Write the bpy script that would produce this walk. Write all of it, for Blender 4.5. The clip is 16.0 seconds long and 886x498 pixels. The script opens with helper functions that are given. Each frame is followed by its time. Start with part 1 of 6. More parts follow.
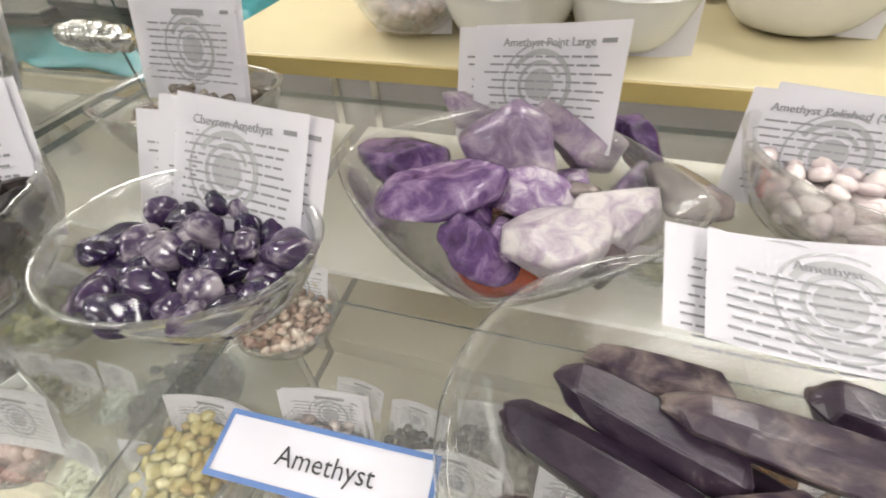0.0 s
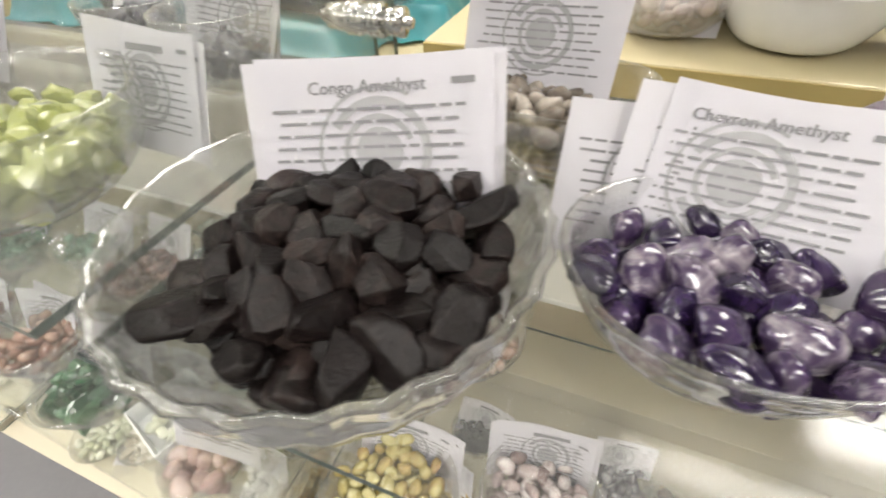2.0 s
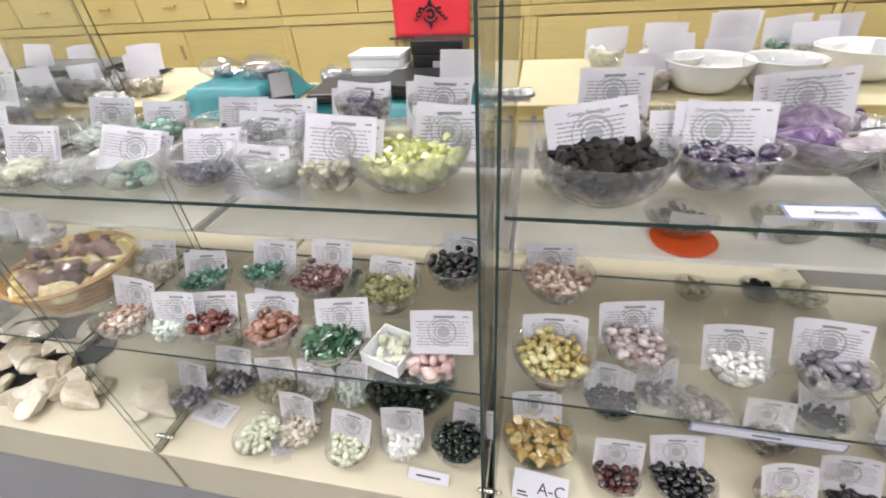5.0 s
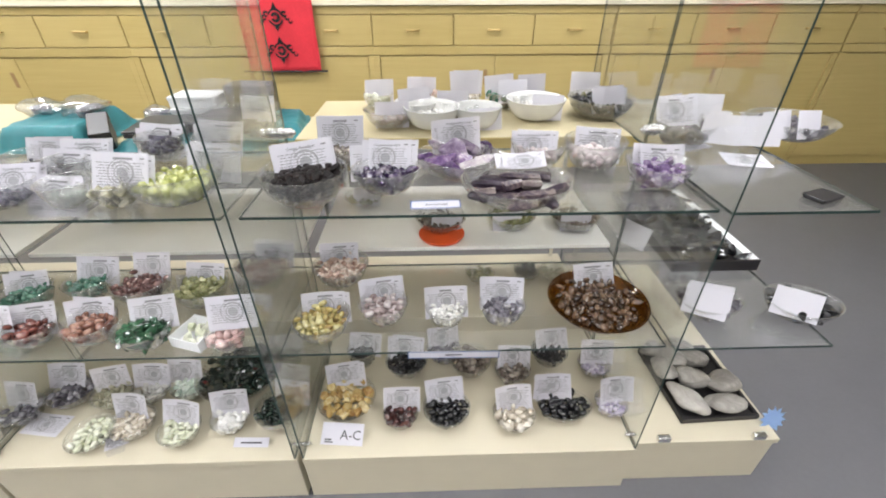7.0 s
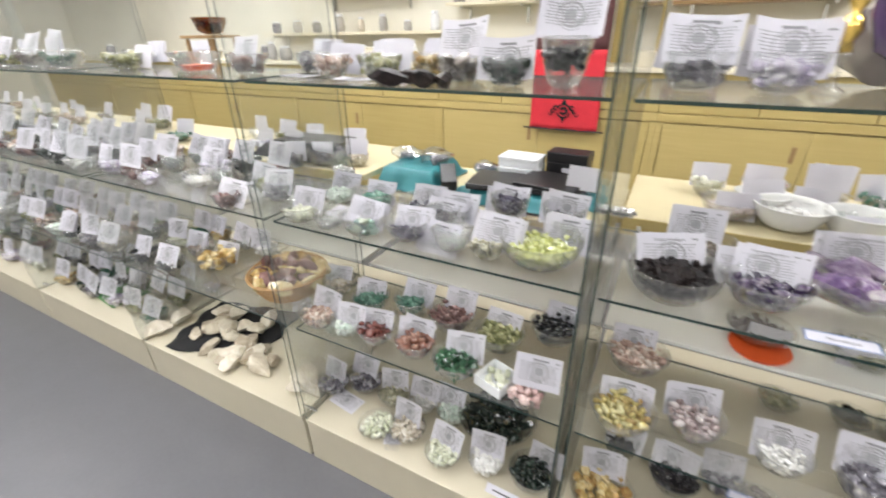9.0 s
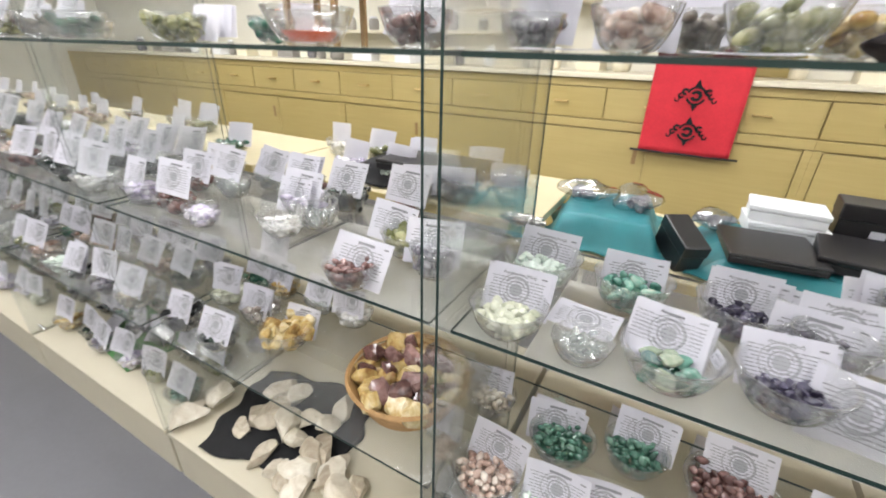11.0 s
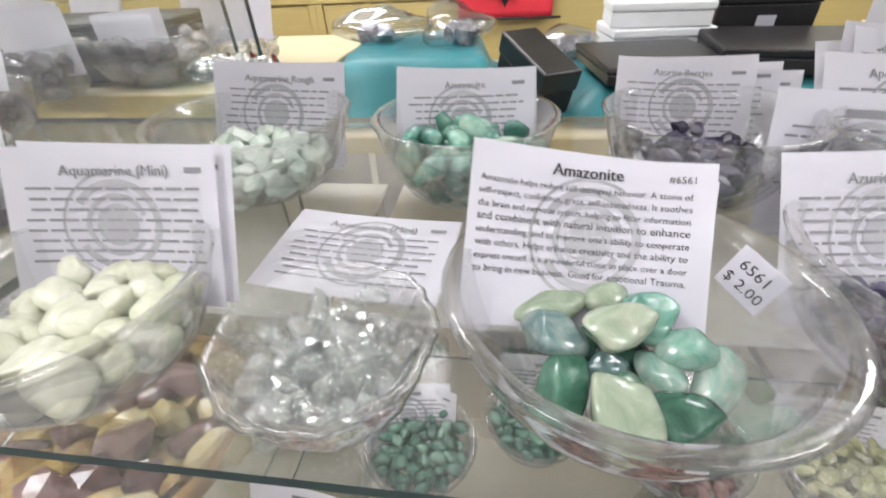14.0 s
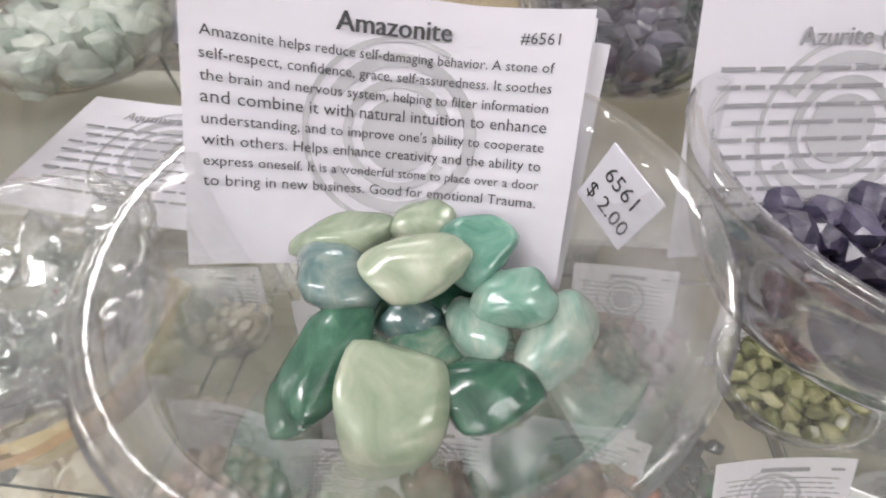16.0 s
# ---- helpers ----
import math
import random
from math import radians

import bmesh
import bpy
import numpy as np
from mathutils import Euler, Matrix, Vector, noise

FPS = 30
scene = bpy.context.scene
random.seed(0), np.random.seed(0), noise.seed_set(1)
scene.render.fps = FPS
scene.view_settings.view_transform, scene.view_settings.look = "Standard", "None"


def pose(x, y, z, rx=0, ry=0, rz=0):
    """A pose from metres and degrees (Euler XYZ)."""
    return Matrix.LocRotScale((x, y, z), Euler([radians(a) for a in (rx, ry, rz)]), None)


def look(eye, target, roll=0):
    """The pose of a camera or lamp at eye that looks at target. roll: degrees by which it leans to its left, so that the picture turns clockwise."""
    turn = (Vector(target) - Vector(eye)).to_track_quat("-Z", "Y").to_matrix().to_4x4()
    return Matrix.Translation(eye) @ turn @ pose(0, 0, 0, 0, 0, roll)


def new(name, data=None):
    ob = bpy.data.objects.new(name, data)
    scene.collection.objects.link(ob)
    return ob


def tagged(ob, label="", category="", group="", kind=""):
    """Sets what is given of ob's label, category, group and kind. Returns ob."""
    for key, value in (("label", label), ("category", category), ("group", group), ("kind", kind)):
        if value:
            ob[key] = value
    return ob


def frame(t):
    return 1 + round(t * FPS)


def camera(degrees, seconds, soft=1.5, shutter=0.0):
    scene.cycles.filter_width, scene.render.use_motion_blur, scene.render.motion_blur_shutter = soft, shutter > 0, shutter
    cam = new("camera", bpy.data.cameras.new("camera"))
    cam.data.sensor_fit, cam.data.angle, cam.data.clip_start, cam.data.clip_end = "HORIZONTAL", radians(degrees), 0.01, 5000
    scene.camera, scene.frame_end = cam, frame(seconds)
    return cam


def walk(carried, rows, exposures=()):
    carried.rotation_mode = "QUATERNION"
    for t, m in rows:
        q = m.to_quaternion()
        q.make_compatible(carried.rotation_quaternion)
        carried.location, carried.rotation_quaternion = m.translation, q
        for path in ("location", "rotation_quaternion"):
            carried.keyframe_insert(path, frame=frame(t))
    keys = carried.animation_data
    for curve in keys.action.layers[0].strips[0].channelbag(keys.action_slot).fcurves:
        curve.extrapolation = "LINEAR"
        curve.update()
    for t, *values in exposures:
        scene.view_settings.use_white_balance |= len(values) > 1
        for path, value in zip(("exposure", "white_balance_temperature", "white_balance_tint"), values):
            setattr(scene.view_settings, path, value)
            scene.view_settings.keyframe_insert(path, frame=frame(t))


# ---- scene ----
cam = camera(92.7, 16.0, soft=1.9, shutter=0.4)
PATH = [
    (0, (0.446, 0.005, 1.140), (0.191, 0.808, 0.285), -3.3),
    (0.5, (0.421, 0.005, 1.132), (0.115, 0.804, 0.291), -2.7),
    (1, (0.342, 0.005, 1.125), (0.014, 0.792, 0.281), -2.8),
    (1.5, (0.265, -0.002, 1.121), (-0.066, 0.774, 0.268), -2.4),
    (2, (0.205, -0.026, 1.116), (-0.127, 0.773, 0.285), -2.0),
    (2.5, (0.135, -0.059, 1.115), (-0.203, 0.758, 0.303), -1.6),
    (2.7, (0.098, -0.076, 1.116), (-0.243, 0.748, 0.313), -1.1),
    (3, (0.064, -0.106, 1.112), (-0.292, 0.734, 0.332), -1.4),
    (3.2, (0.038, -0.141, 1.125), (-0.326, 0.702, 0.352), -1.2),
    (5.3, (0.027, -0.488, 1.23), (-0.277, 1.125, 0.086), -4.0),
    (5.5, (0.102, -0.514, 1.234), (-0.148, 1.11, 0.093), -3.4),
    (6, (0.279, -0.595, 1.252), (0.17, 1.054, 0.126), -1.4),
    (6.5, (0.33, -0.66, 1.29), (0.335, 1.008, 0.186), -0.5),
    (7, (0.365, -0.701, 1.329), (0.414, 0.978, 0.242), -0.1),
    (7.5, (0.374, -0.724, 1.362), (0.353, 0.97, 0.299), -0.3),
    (8, (0.304, -0.725, 1.371), (0.031, 0.968, 0.342), -1.2),
    (8.5, (0.183, -0.732, 1.382), (-0.415, 0.915, 0.419), -1.3),
    (9, (0.054, -0.729, 1.4), (-0.777, 0.85, 0.497), -0.8),
    (9.5, (-0.118, -0.698, 1.405), (-1.109, 0.835, 0.588), 1.0),
    (9.7, (-0.212, -0.666, 1.422), (-1.236, 0.848, 0.609), 0.8),
    (11.8, (-0.732, -0.260, 1.200), (-1.050, 0.760, 0.656), 0.4),
    (12, (-0.739, -0.214, 1.177), (-0.977, 0.823, 0.621), -0.4),
    (12.5, (-0.743, -0.135, 1.145), (-0.821, 0.906, 0.553), -1.8),
    (13, (-0.704, -0.096, 1.113), (-0.767, 0.933, 0.499), -1.7),
    (13.5, (-0.659, -0.065, 1.103), (-0.771, 0.942, 0.459), -2.0),
    (14, (-0.634, -0.050, 1.087), (-0.786, 0.915, 0.390), -3.1),
    (14.5, (-0.607, -0.037, 1.074), (-0.772, 0.889, 0.328), -3.7),
    (15, (-0.579, -0.024, 1.065), (-0.739, 0.840, 0.248), -4.2),
    (15.5, (-0.568, -0.017, 1.054), (-0.744, 0.814, 0.207), -6.1),
    (16, (-0.574, -0.000, 1.055), (-0.694, 0.777, 0.149), -3.5),
]
walk(cam, [(t, look(e, a, r)) for t, e, a, r in PATH], exposures=(
    (0.0, -0.78, 6900, 8), (1.0, -0.68, 7050, 8), (2.0, -0.58, 6950, 8), (3.2, -0.56, 6850, 8), (5.3, -0.68, 6400, 11), (8.0, -0.72, 6350, 9), (9.7, -0.84, 6450, 9),
    (12.0, -0.90, 6300, 10), (13.5, -0.86, 6350, 11), (14.5, -0.88, 6450, 13), (16.0, -0.98, 6600, 14)))

# ---- light ----
world = bpy.data.worlds.new("room_world")
scene.world = world
world.use_nodes = True
world.node_tree.nodes["Background"].inputs[0].default_value = (0.9, 0.95, 1.0, 1)
world.node_tree.nodes["Background"].inputs[1].default_value = 0.35
scene.cycles.transparent_max_bounces = 32

CEIL = 2.95
TUBE_POWER = 42.0
rng = random.Random(7)


# Tube positions are guessed; upward lamps are added fill for ceiling and glass.
def tube_fill_lamp(x, y, up):
    d = bpy.data.lights.new("ceiling_tube_fill", "AREA")
    d.shape, d.size, d.size_y, d.energy = "RECTANGLE", 1.25, 0.32, TUBE_POWER * (1.1 if up else 1.0) * (1.20 if y > -1 else 1.25)
    d.color = (1.0, 0.980, 1.0)
    ob = new("ceiling_tube_fill", d)
    ob.matrix_world = pose(x, y, CEIL - 0.285 if up else CEIL - 0.365, 180 if up else 0)
    tagged(ob, "unseen lamp under the ceiling, added as tube light and fill", "light", kind="structure")


# The row at y=-2.6 is unseen, added to brighten the lower shelves.
for lx in (-4.4, -1.5, 1.4):
    for ly in (-2.6, -0.5, 1.3):
        tube_fill_lamp(lx, ly, False)
        tube_fill_lamp(lx, ly, True)

# ---- materials ----


def node_mat(name):
    m = bpy.data.materials.new(name)
    m.use_nodes = True
    nt = m.node_tree
    return m, nt, nt.nodes["Principled BSDF"]


def rgba(c):
    return (c[0], c[1], c[2], 1.0)


def variation(nt, per_island):
    """A value from 0 to 1 that differs from piece to piece."""
    if per_island:
        return nt.nodes.new("ShaderNodeNewGeometry").outputs["Random Per Island"]
    return nt.nodes.new("ShaderNodeObjectInfo").outputs["Random"]


def ramp(nt, fac, stops):
    r = nt.nodes.new("ShaderNodeValToRGB")
    els = r.color_ramp.elements
    while len(els) < len(stops):
        els.new(0.5)
    for e, (pos, col) in zip(els, stops):
        e.position, e.color = pos, rgba(col)
    nt.links.new(fac, r.inputs["Fac"])
    return r.outputs["Color"]


def noise_tex(nt, scale, detail=4.0, rough=0.55, coord="Object"):
    tc = nt.nodes.new("ShaderNodeTexCoord")
    n = nt.nodes.new("ShaderNodeTexNoise")
    n.inputs["Scale"].default_value, n.inputs["Detail"].default_value = scale, detail
    n.inputs["Roughness"].default_value = rough
    nt.links.new(tc.outputs[coord], n.inputs["Vector"])
    return n


def mixed(nt, fac, a, b, mode="MIX"):
    m = nt.nodes.new("ShaderNodeMix")
    m.data_type, m.blend_type = "RGBA", mode
    for sock, v in ((m.inputs["Factor"], fac), (m.inputs["A"], a), (m.inputs["B"], b)):
        pass
    ins = [i for i in m.inputs if i.type == "RGBA"]
    fa = m.inputs[0]
    for sock, v in ((fa, fac), (ins[0], a), (ins[1], b)):
        if isinstance(v, (int, float)):
            sock.default_value = v
        elif isinstance(v, tuple):
            sock.default_value = rgba(v)
        else:
            nt.links.new(v, sock)
    return [o for o in m.outputs if o.type == "RGBA"][0]


def bump(nt, bs, height, strength, distance):
    b = nt.nodes.new("ShaderNodeBump")
    b.inputs["Strength"].default_value, b.inputs["Distance"].default_value = strength, distance
    nt.links.new(height, b.inputs["Height"])
    nt.links.new(b.outputs["Normal"], bs.inputs["Normal"])


def plain(name, c, rough=0.5, metal=0.0, vary=0.06, scale=30.0, bumpy=0.0):
    m, nt, bs = node_mat(name)
    n = noise_tex(nt, scale)
    n2 = noise_tex(nt, scale * 0.13)
    lo = tuple(v * (1 - vary) for v in c)
    hi = tuple(min(1, v * (1 + vary)) for v in c)
    c1 = ramp(nt, n.outputs["Fac"], ((0.3, lo), (0.7, hi)))
    c2 = mixed(nt, 0.5, c1, ramp(nt, n2.outputs["Fac"], ((0.3, lo), (0.7, hi))))
    nt.links.new(c2, bs.inputs["Base Color"])
    bs.inputs["Roughness"].default_value, bs.inputs["Metallic"].default_value = rough, metal
    if bumpy:
        bump(nt, bs, n.outputs["Fac"], 0.5, bumpy)
    return m


def stone(name, cols, rough=0.18, scale=55.0, coat=0.6, see=0.0, grain=0.0, per_island=True):
    """Mineral: colour bands by piece and by grain, polished or rough."""
    coat *= 0.55
    m, nt, bs = node_mat(name)
    n = noise_tex(nt, scale, 5.0, 0.6)
    n.inputs["Distortion"].default_value = 0.8
    piece = variation(nt, per_island)
    add = nt.nodes.new("ShaderNodeMath")
    add.operation = "MULTIPLY_ADD"
    nt.links.new(n.outputs["Fac"], add.inputs[0])
    add.inputs[1].default_value = 1.35
    sc = nt.nodes.new("ShaderNodeMath")
    sc.operation = "MULTIPLY_ADD"
    nt.links.new(piece, sc.inputs[0])
    sc.inputs[1].default_value, sc.inputs[2].default_value = 0.5, -0.42
    nt.links.new(sc.outputs[0], add.inputs[2])
    k = len(cols)
    col = ramp(nt, add.outputs[0], [(0.15 + 0.7 * i / (k - 1), c) for i, c in enumerate(cols)])
    nt.links.new(col, bs.inputs["Base Color"])
    bs.inputs["Roughness"].default_value = rough
    bs.inputs["Coat Weight"].default_value, bs.inputs["Coat Roughness"].default_value = coat, 0.06
    if see:
        bs.inputs["Transmission Weight"].default_value = see
        bs.inputs["IOR"].default_value = 1.5
    fine = noise_tex(nt, scale * 6, 3.0)
    bump(nt, bs, fine.outputs["Fac"], 0.25 + grain, 0.0006 + 0.0012 * grain)
    return m


def clear_glass(name, tint, gloss=0.05, edge=0.85, rough=0.015, power=3.5, thick=0.0, dust_haze=0.0):
    """Thin clear glass: lets light straight through, reflects more at a glancing view."""
    m = bpy.data.materials.new(name)
    m.use_nodes = True
    nt = m.node_tree
    nt.nodes.remove(nt.nodes["Principled BSDF"])
    tr, gl = nt.nodes.new("ShaderNodeBsdfTransparent"), nt.nodes.new("ShaderNodeBsdfGlossy")
    tr.inputs["Color"].default_value, gl.inputs["Roughness"].default_value = rgba(tint), rough
    lw = nt.nodes.new("ShaderNodeLayerWeight")
    lw.inputs["Blend"].default_value = 0.5
    pw = nt.nodes.new("ShaderNodeMath")
    pw.operation = "POWER"
    nt.links.new(lw.outputs["Facing"], pw.inputs[0])
    pw.inputs[1].default_value = power
    ma = nt.nodes.new("ShaderNodeMath")
    ma.operation = "MULTIPLY_ADD"
    nt.links.new(pw.outputs[0], ma.inputs[0])
    ma.inputs[1].default_value, ma.inputs[2].default_value = edge - gloss, gloss
    mx = nt.nodes.new("ShaderNodeMixShader")
    nt.links.new(ma.outputs[0], mx.inputs[0])
    if thick:
        rf = nt.nodes.new("ShaderNodeBsdfRefraction")
        rf.inputs["Color"].default_value, rf.inputs["Roughness"].default_value, rf.inputs["IOR"].default_value = rgba((0.97, 0.98, 0.975)), 0.06, 1.45
        inner = nt.nodes.new("ShaderNodeMixShader")
        inner.inputs[0].default_value = thick
        nt.links.new(tr.outputs[0], inner.inputs[1])
        nt.links.new(rf.outputs[0], inner.inputs[2])
        nt.links.new(inner.outputs[0], mx.inputs[1])
    else:
        nt.links.new(tr.outputs[0], mx.inputs[1])
    nt.links.new(gl.outputs[0], mx.inputs[2])
    last = mx.outputs[0]
    # White diffuse share: thin dust, plus painted haze in place of reflected ceiling light.
    if dust_haze:
        df = nt.nodes.new("ShaderNodeBsdfDiffuse")
        df.inputs["Color"].default_value = rgba((0.82, 0.82, 0.81))
        n = noise_tex(nt, 7.0, 6.0, 0.65)
        amount = nt.nodes.new("ShaderNodeMapRange")
        amount.inputs["From Min"].default_value, amount.inputs["From Max"].default_value = 0.3, 0.75
        amount.inputs["To Min"].default_value, amount.inputs["To Max"].default_value = dust_haze * 0.6, dust_haze * 1.7
        nt.links.new(n.outputs["Fac"], amount.inputs["Value"])
        m2 = nt.nodes.new("ShaderNodeMixShader")
        nt.links.new(amount.outputs[0], m2.inputs[0])
        nt.links.new(last, m2.inputs[1])
        nt.links.new(df.outputs[0], m2.inputs[2])
        last = m2.outputs[0]
    nt.links.new(last, nt.nodes["Material Output"].inputs["Surface"])
    return m


def thin_paper(name, c):
    """Paper that lets some light through."""
    m = plain(name, c, 0.75, 0.0, 0.03, 60.0, 0.0003)
    nt = m.node_tree
    tl, mx = nt.nodes.new("ShaderNodeBsdfTranslucent"), nt.nodes.new("ShaderNodeMixShader")
    tl.inputs["Color"].default_value, mx.inputs[0].default_value = rgba(c), 0.32
    nt.links.new(nt.nodes["Principled BSDF"].outputs[0], mx.inputs[1])
    nt.links.new(tl.outputs[0], mx.inputs[2])
    nt.links.new(mx.outputs[0], nt.nodes["Material Output"].inputs["Surface"])
    return m


def wood(name, lo, hi, rough=0.38):
    m, nt, bs = node_mat(name)
    tc, mp = nt.nodes.new("ShaderNodeTexCoord"), nt.nodes.new("ShaderNodeMapping")
    mp.inputs["Scale"].default_value = (1.2, 6.0, 22.0)
    n = nt.nodes.new("ShaderNodeTexNoise")
    n.inputs["Scale"].default_value, n.inputs["Detail"].default_value = 2.4, 5.0
    n.inputs["Distortion"].default_value = 0.6
    nt.links.new(tc.outputs["Object"], mp.inputs["Vector"])
    nt.links.new(mp.outputs["Vector"], n.inputs["Vector"])
    big = noise_tex(nt, 0.9)
    c = ramp(nt, n.outputs["Fac"], ((0.3, lo), (0.7, hi)))
    c = mixed(nt, big.outputs["Fac"], c, tuple(0.88 * v for v in hi))
    ob = nt.nodes.new("ShaderNodeObjectInfo")
    c = mixed(nt, 0.35, c, ramp(nt, ob.outputs["Random"], ((0.0, lo), (1.0, hi))))
    nt.links.new(c, bs.inputs["Base Color"])
    bs.inputs["Roughness"].default_value = rough
    bump(nt, bs, n.outputs["Fac"], 0.15, 0.001)
    return m


M = {}
M["glass_sheet"] = clear_glass("shelf_glass", (0.989, 0.994, 0.989), 0.009, 0.80, 0.11, 2.8, 0.0, 0.034)
M["glass_panel"] = clear_glass("panel_glass", (0.985, 0.992, 0.988), 0.028, 0.85, 0.02, 3.4, 0.0, 0.026)
M["glass_bowl"] = clear_glass("bowl_glass", (0.984, 0.986, 0.982), 0.05, 0.95, 0.03, 2.0, 0.08, 0.028)
M["amber_glass"] = clear_glass("amber_glass", (0.55, 0.33, 0.12), 0.05, 0.7, 0.03, 2.6)
M["milky_shelf"] = plain("milky_white_shelf", (0.82, 0.815, 0.77), 0.3, 0.0, 0.04, 9.0)
M["edge"] = plain("green_glass_edge", (0.010, 0.032, 0.027), 0.35, 0.0, 0.2)
M["laminate"] = plain("cream_laminate", (0.55, 0.505, 0.385), 0.42, 0.0, 0.04, 12.0)
M["wood"] = wood("yellow_birch_wood", (0.42, 0.32, 0.105), (0.52, 0.41, 0.165))
M["wood_dark"] = wood("brown_wood", (0.25, 0.15, 0.06), (0.36, 0.23, 0.1))
M["board"] = plain("pale_birch_board", (0.58, 0.51, 0.32), 0.4, 0.0, 0.05, 14.0)
M["counter"] = plain("cream_countertop", (0.78, 0.72, 0.55), 0.35)
M["metal"] = plain("chrome_metal", (0.75, 0.75, 0.74), 0.16, 1.0, 0.05)
M["brass"] = plain("brushed_brass", (0.72, 0.55, 0.26), 0.28, 1.0, 0.06)
M["paper"] = thin_paper("white_paper", (0.71, 0.70, 0.755))
M["ink"] = plain("black_ink", (0.03, 0.03, 0.033), 0.6)
M["soft_ink"] = plain("grey_print", (0.22, 0.22, 0.235), 0.7)
M["grey_ink"] = plain("grey_ink", (0.36, 0.36, 0.38), 0.7)
M["blue_ink"] = plain("blue_border_ink", (0.07, 0.14, 0.32), 0.5)
M["teal"] = plain("teal_satin_cloth", (0.03, 0.20, 0.225), 0.42, 0.0, 0.18, 18.0, 0.0006)
M["black_box"] = plain("black_card", (0.014, 0.013, 0.014), 0.35, 0.0, 0.2)
M["black_cloth"] = plain("black_velvet_cloth", (0.01, 0.01, 0.011), 0.9, 0.0, 0.3, 40.0, 0.001)
M["white_box"] = plain("white_card_box", (0.80, 0.81, 0.82), 0.55)
M["plastic_bag"] = clear_glass("clear_plastic_bag", (0.86, 0.87, 0.88), 0.12, 0.9, 0.12, 2.0)
M["milk"] = plain("white_opal_glass", (0.72, 0.72, 0.70), 0.12)
M["orange"] = plain("orange_plastic", (0.72, 0.10, 0.02), 0.35, 0.0, 0.08)
M["red_cloth"] = plain("red_banner_cloth", (0.60, 0.025, 0.04), 0.8, 0.0, 0.12, 90.0, 0.0005)
M["faded_red"] = plain("faded_red_print", (0.24, 0.05, 0.05), 0.8)
M["maroon_cloth"] = plain("dark_maroon_cloth", (0.10, 0.035, 0.035), 0.8, 0.0, 0.15, 90.0)
M["wall"] = plain("cream_wall_paint", (0.80, 0.77, 0.66), 0.8, 0.0, 0.03, 9.0, 0.0004)
M["ceiling"] = plain("white_ceiling_tile", (0.82, 0.82, 0.79), 0.85, 0.0, 0.04, 50.0, 0.001)
M["floor"] = plain("grey_vinyl_floor", (0.128, 0.128, 0.137), 0.42, 0.0, 0.06, 60.0, 0.0002)
M["wicker"] = plain("brown_wicker", (0.33, 0.19, 0.07), 0.6, 0.0, 0.3, 60.0, 0.001)
M["green_card"] = plain("green_felt", (0.09, 0.24, 0.08), 0.8, 0.0, 0.15)
M["deep_green"] = plain("dark_green_cloth", (0.06, 0.12, 0.07), 0.85, 0.0, 0.15)
M["blue_star"] = plain("pale_blue_paper", (0.38, 0.55, 0.83), 0.7)
M["gold"] = plain("gold_metal", (0.85, 0.6, 0.18), 0.2, 1.0)
M["rock"] = stone("grey_river_rock", ((0.24, 0.225, 0.205), (0.36, 0.34, 0.31), (0.46, 0.44, 0.40)), 0.6, 2.2, 0.0, 0.0, 0.3, False)

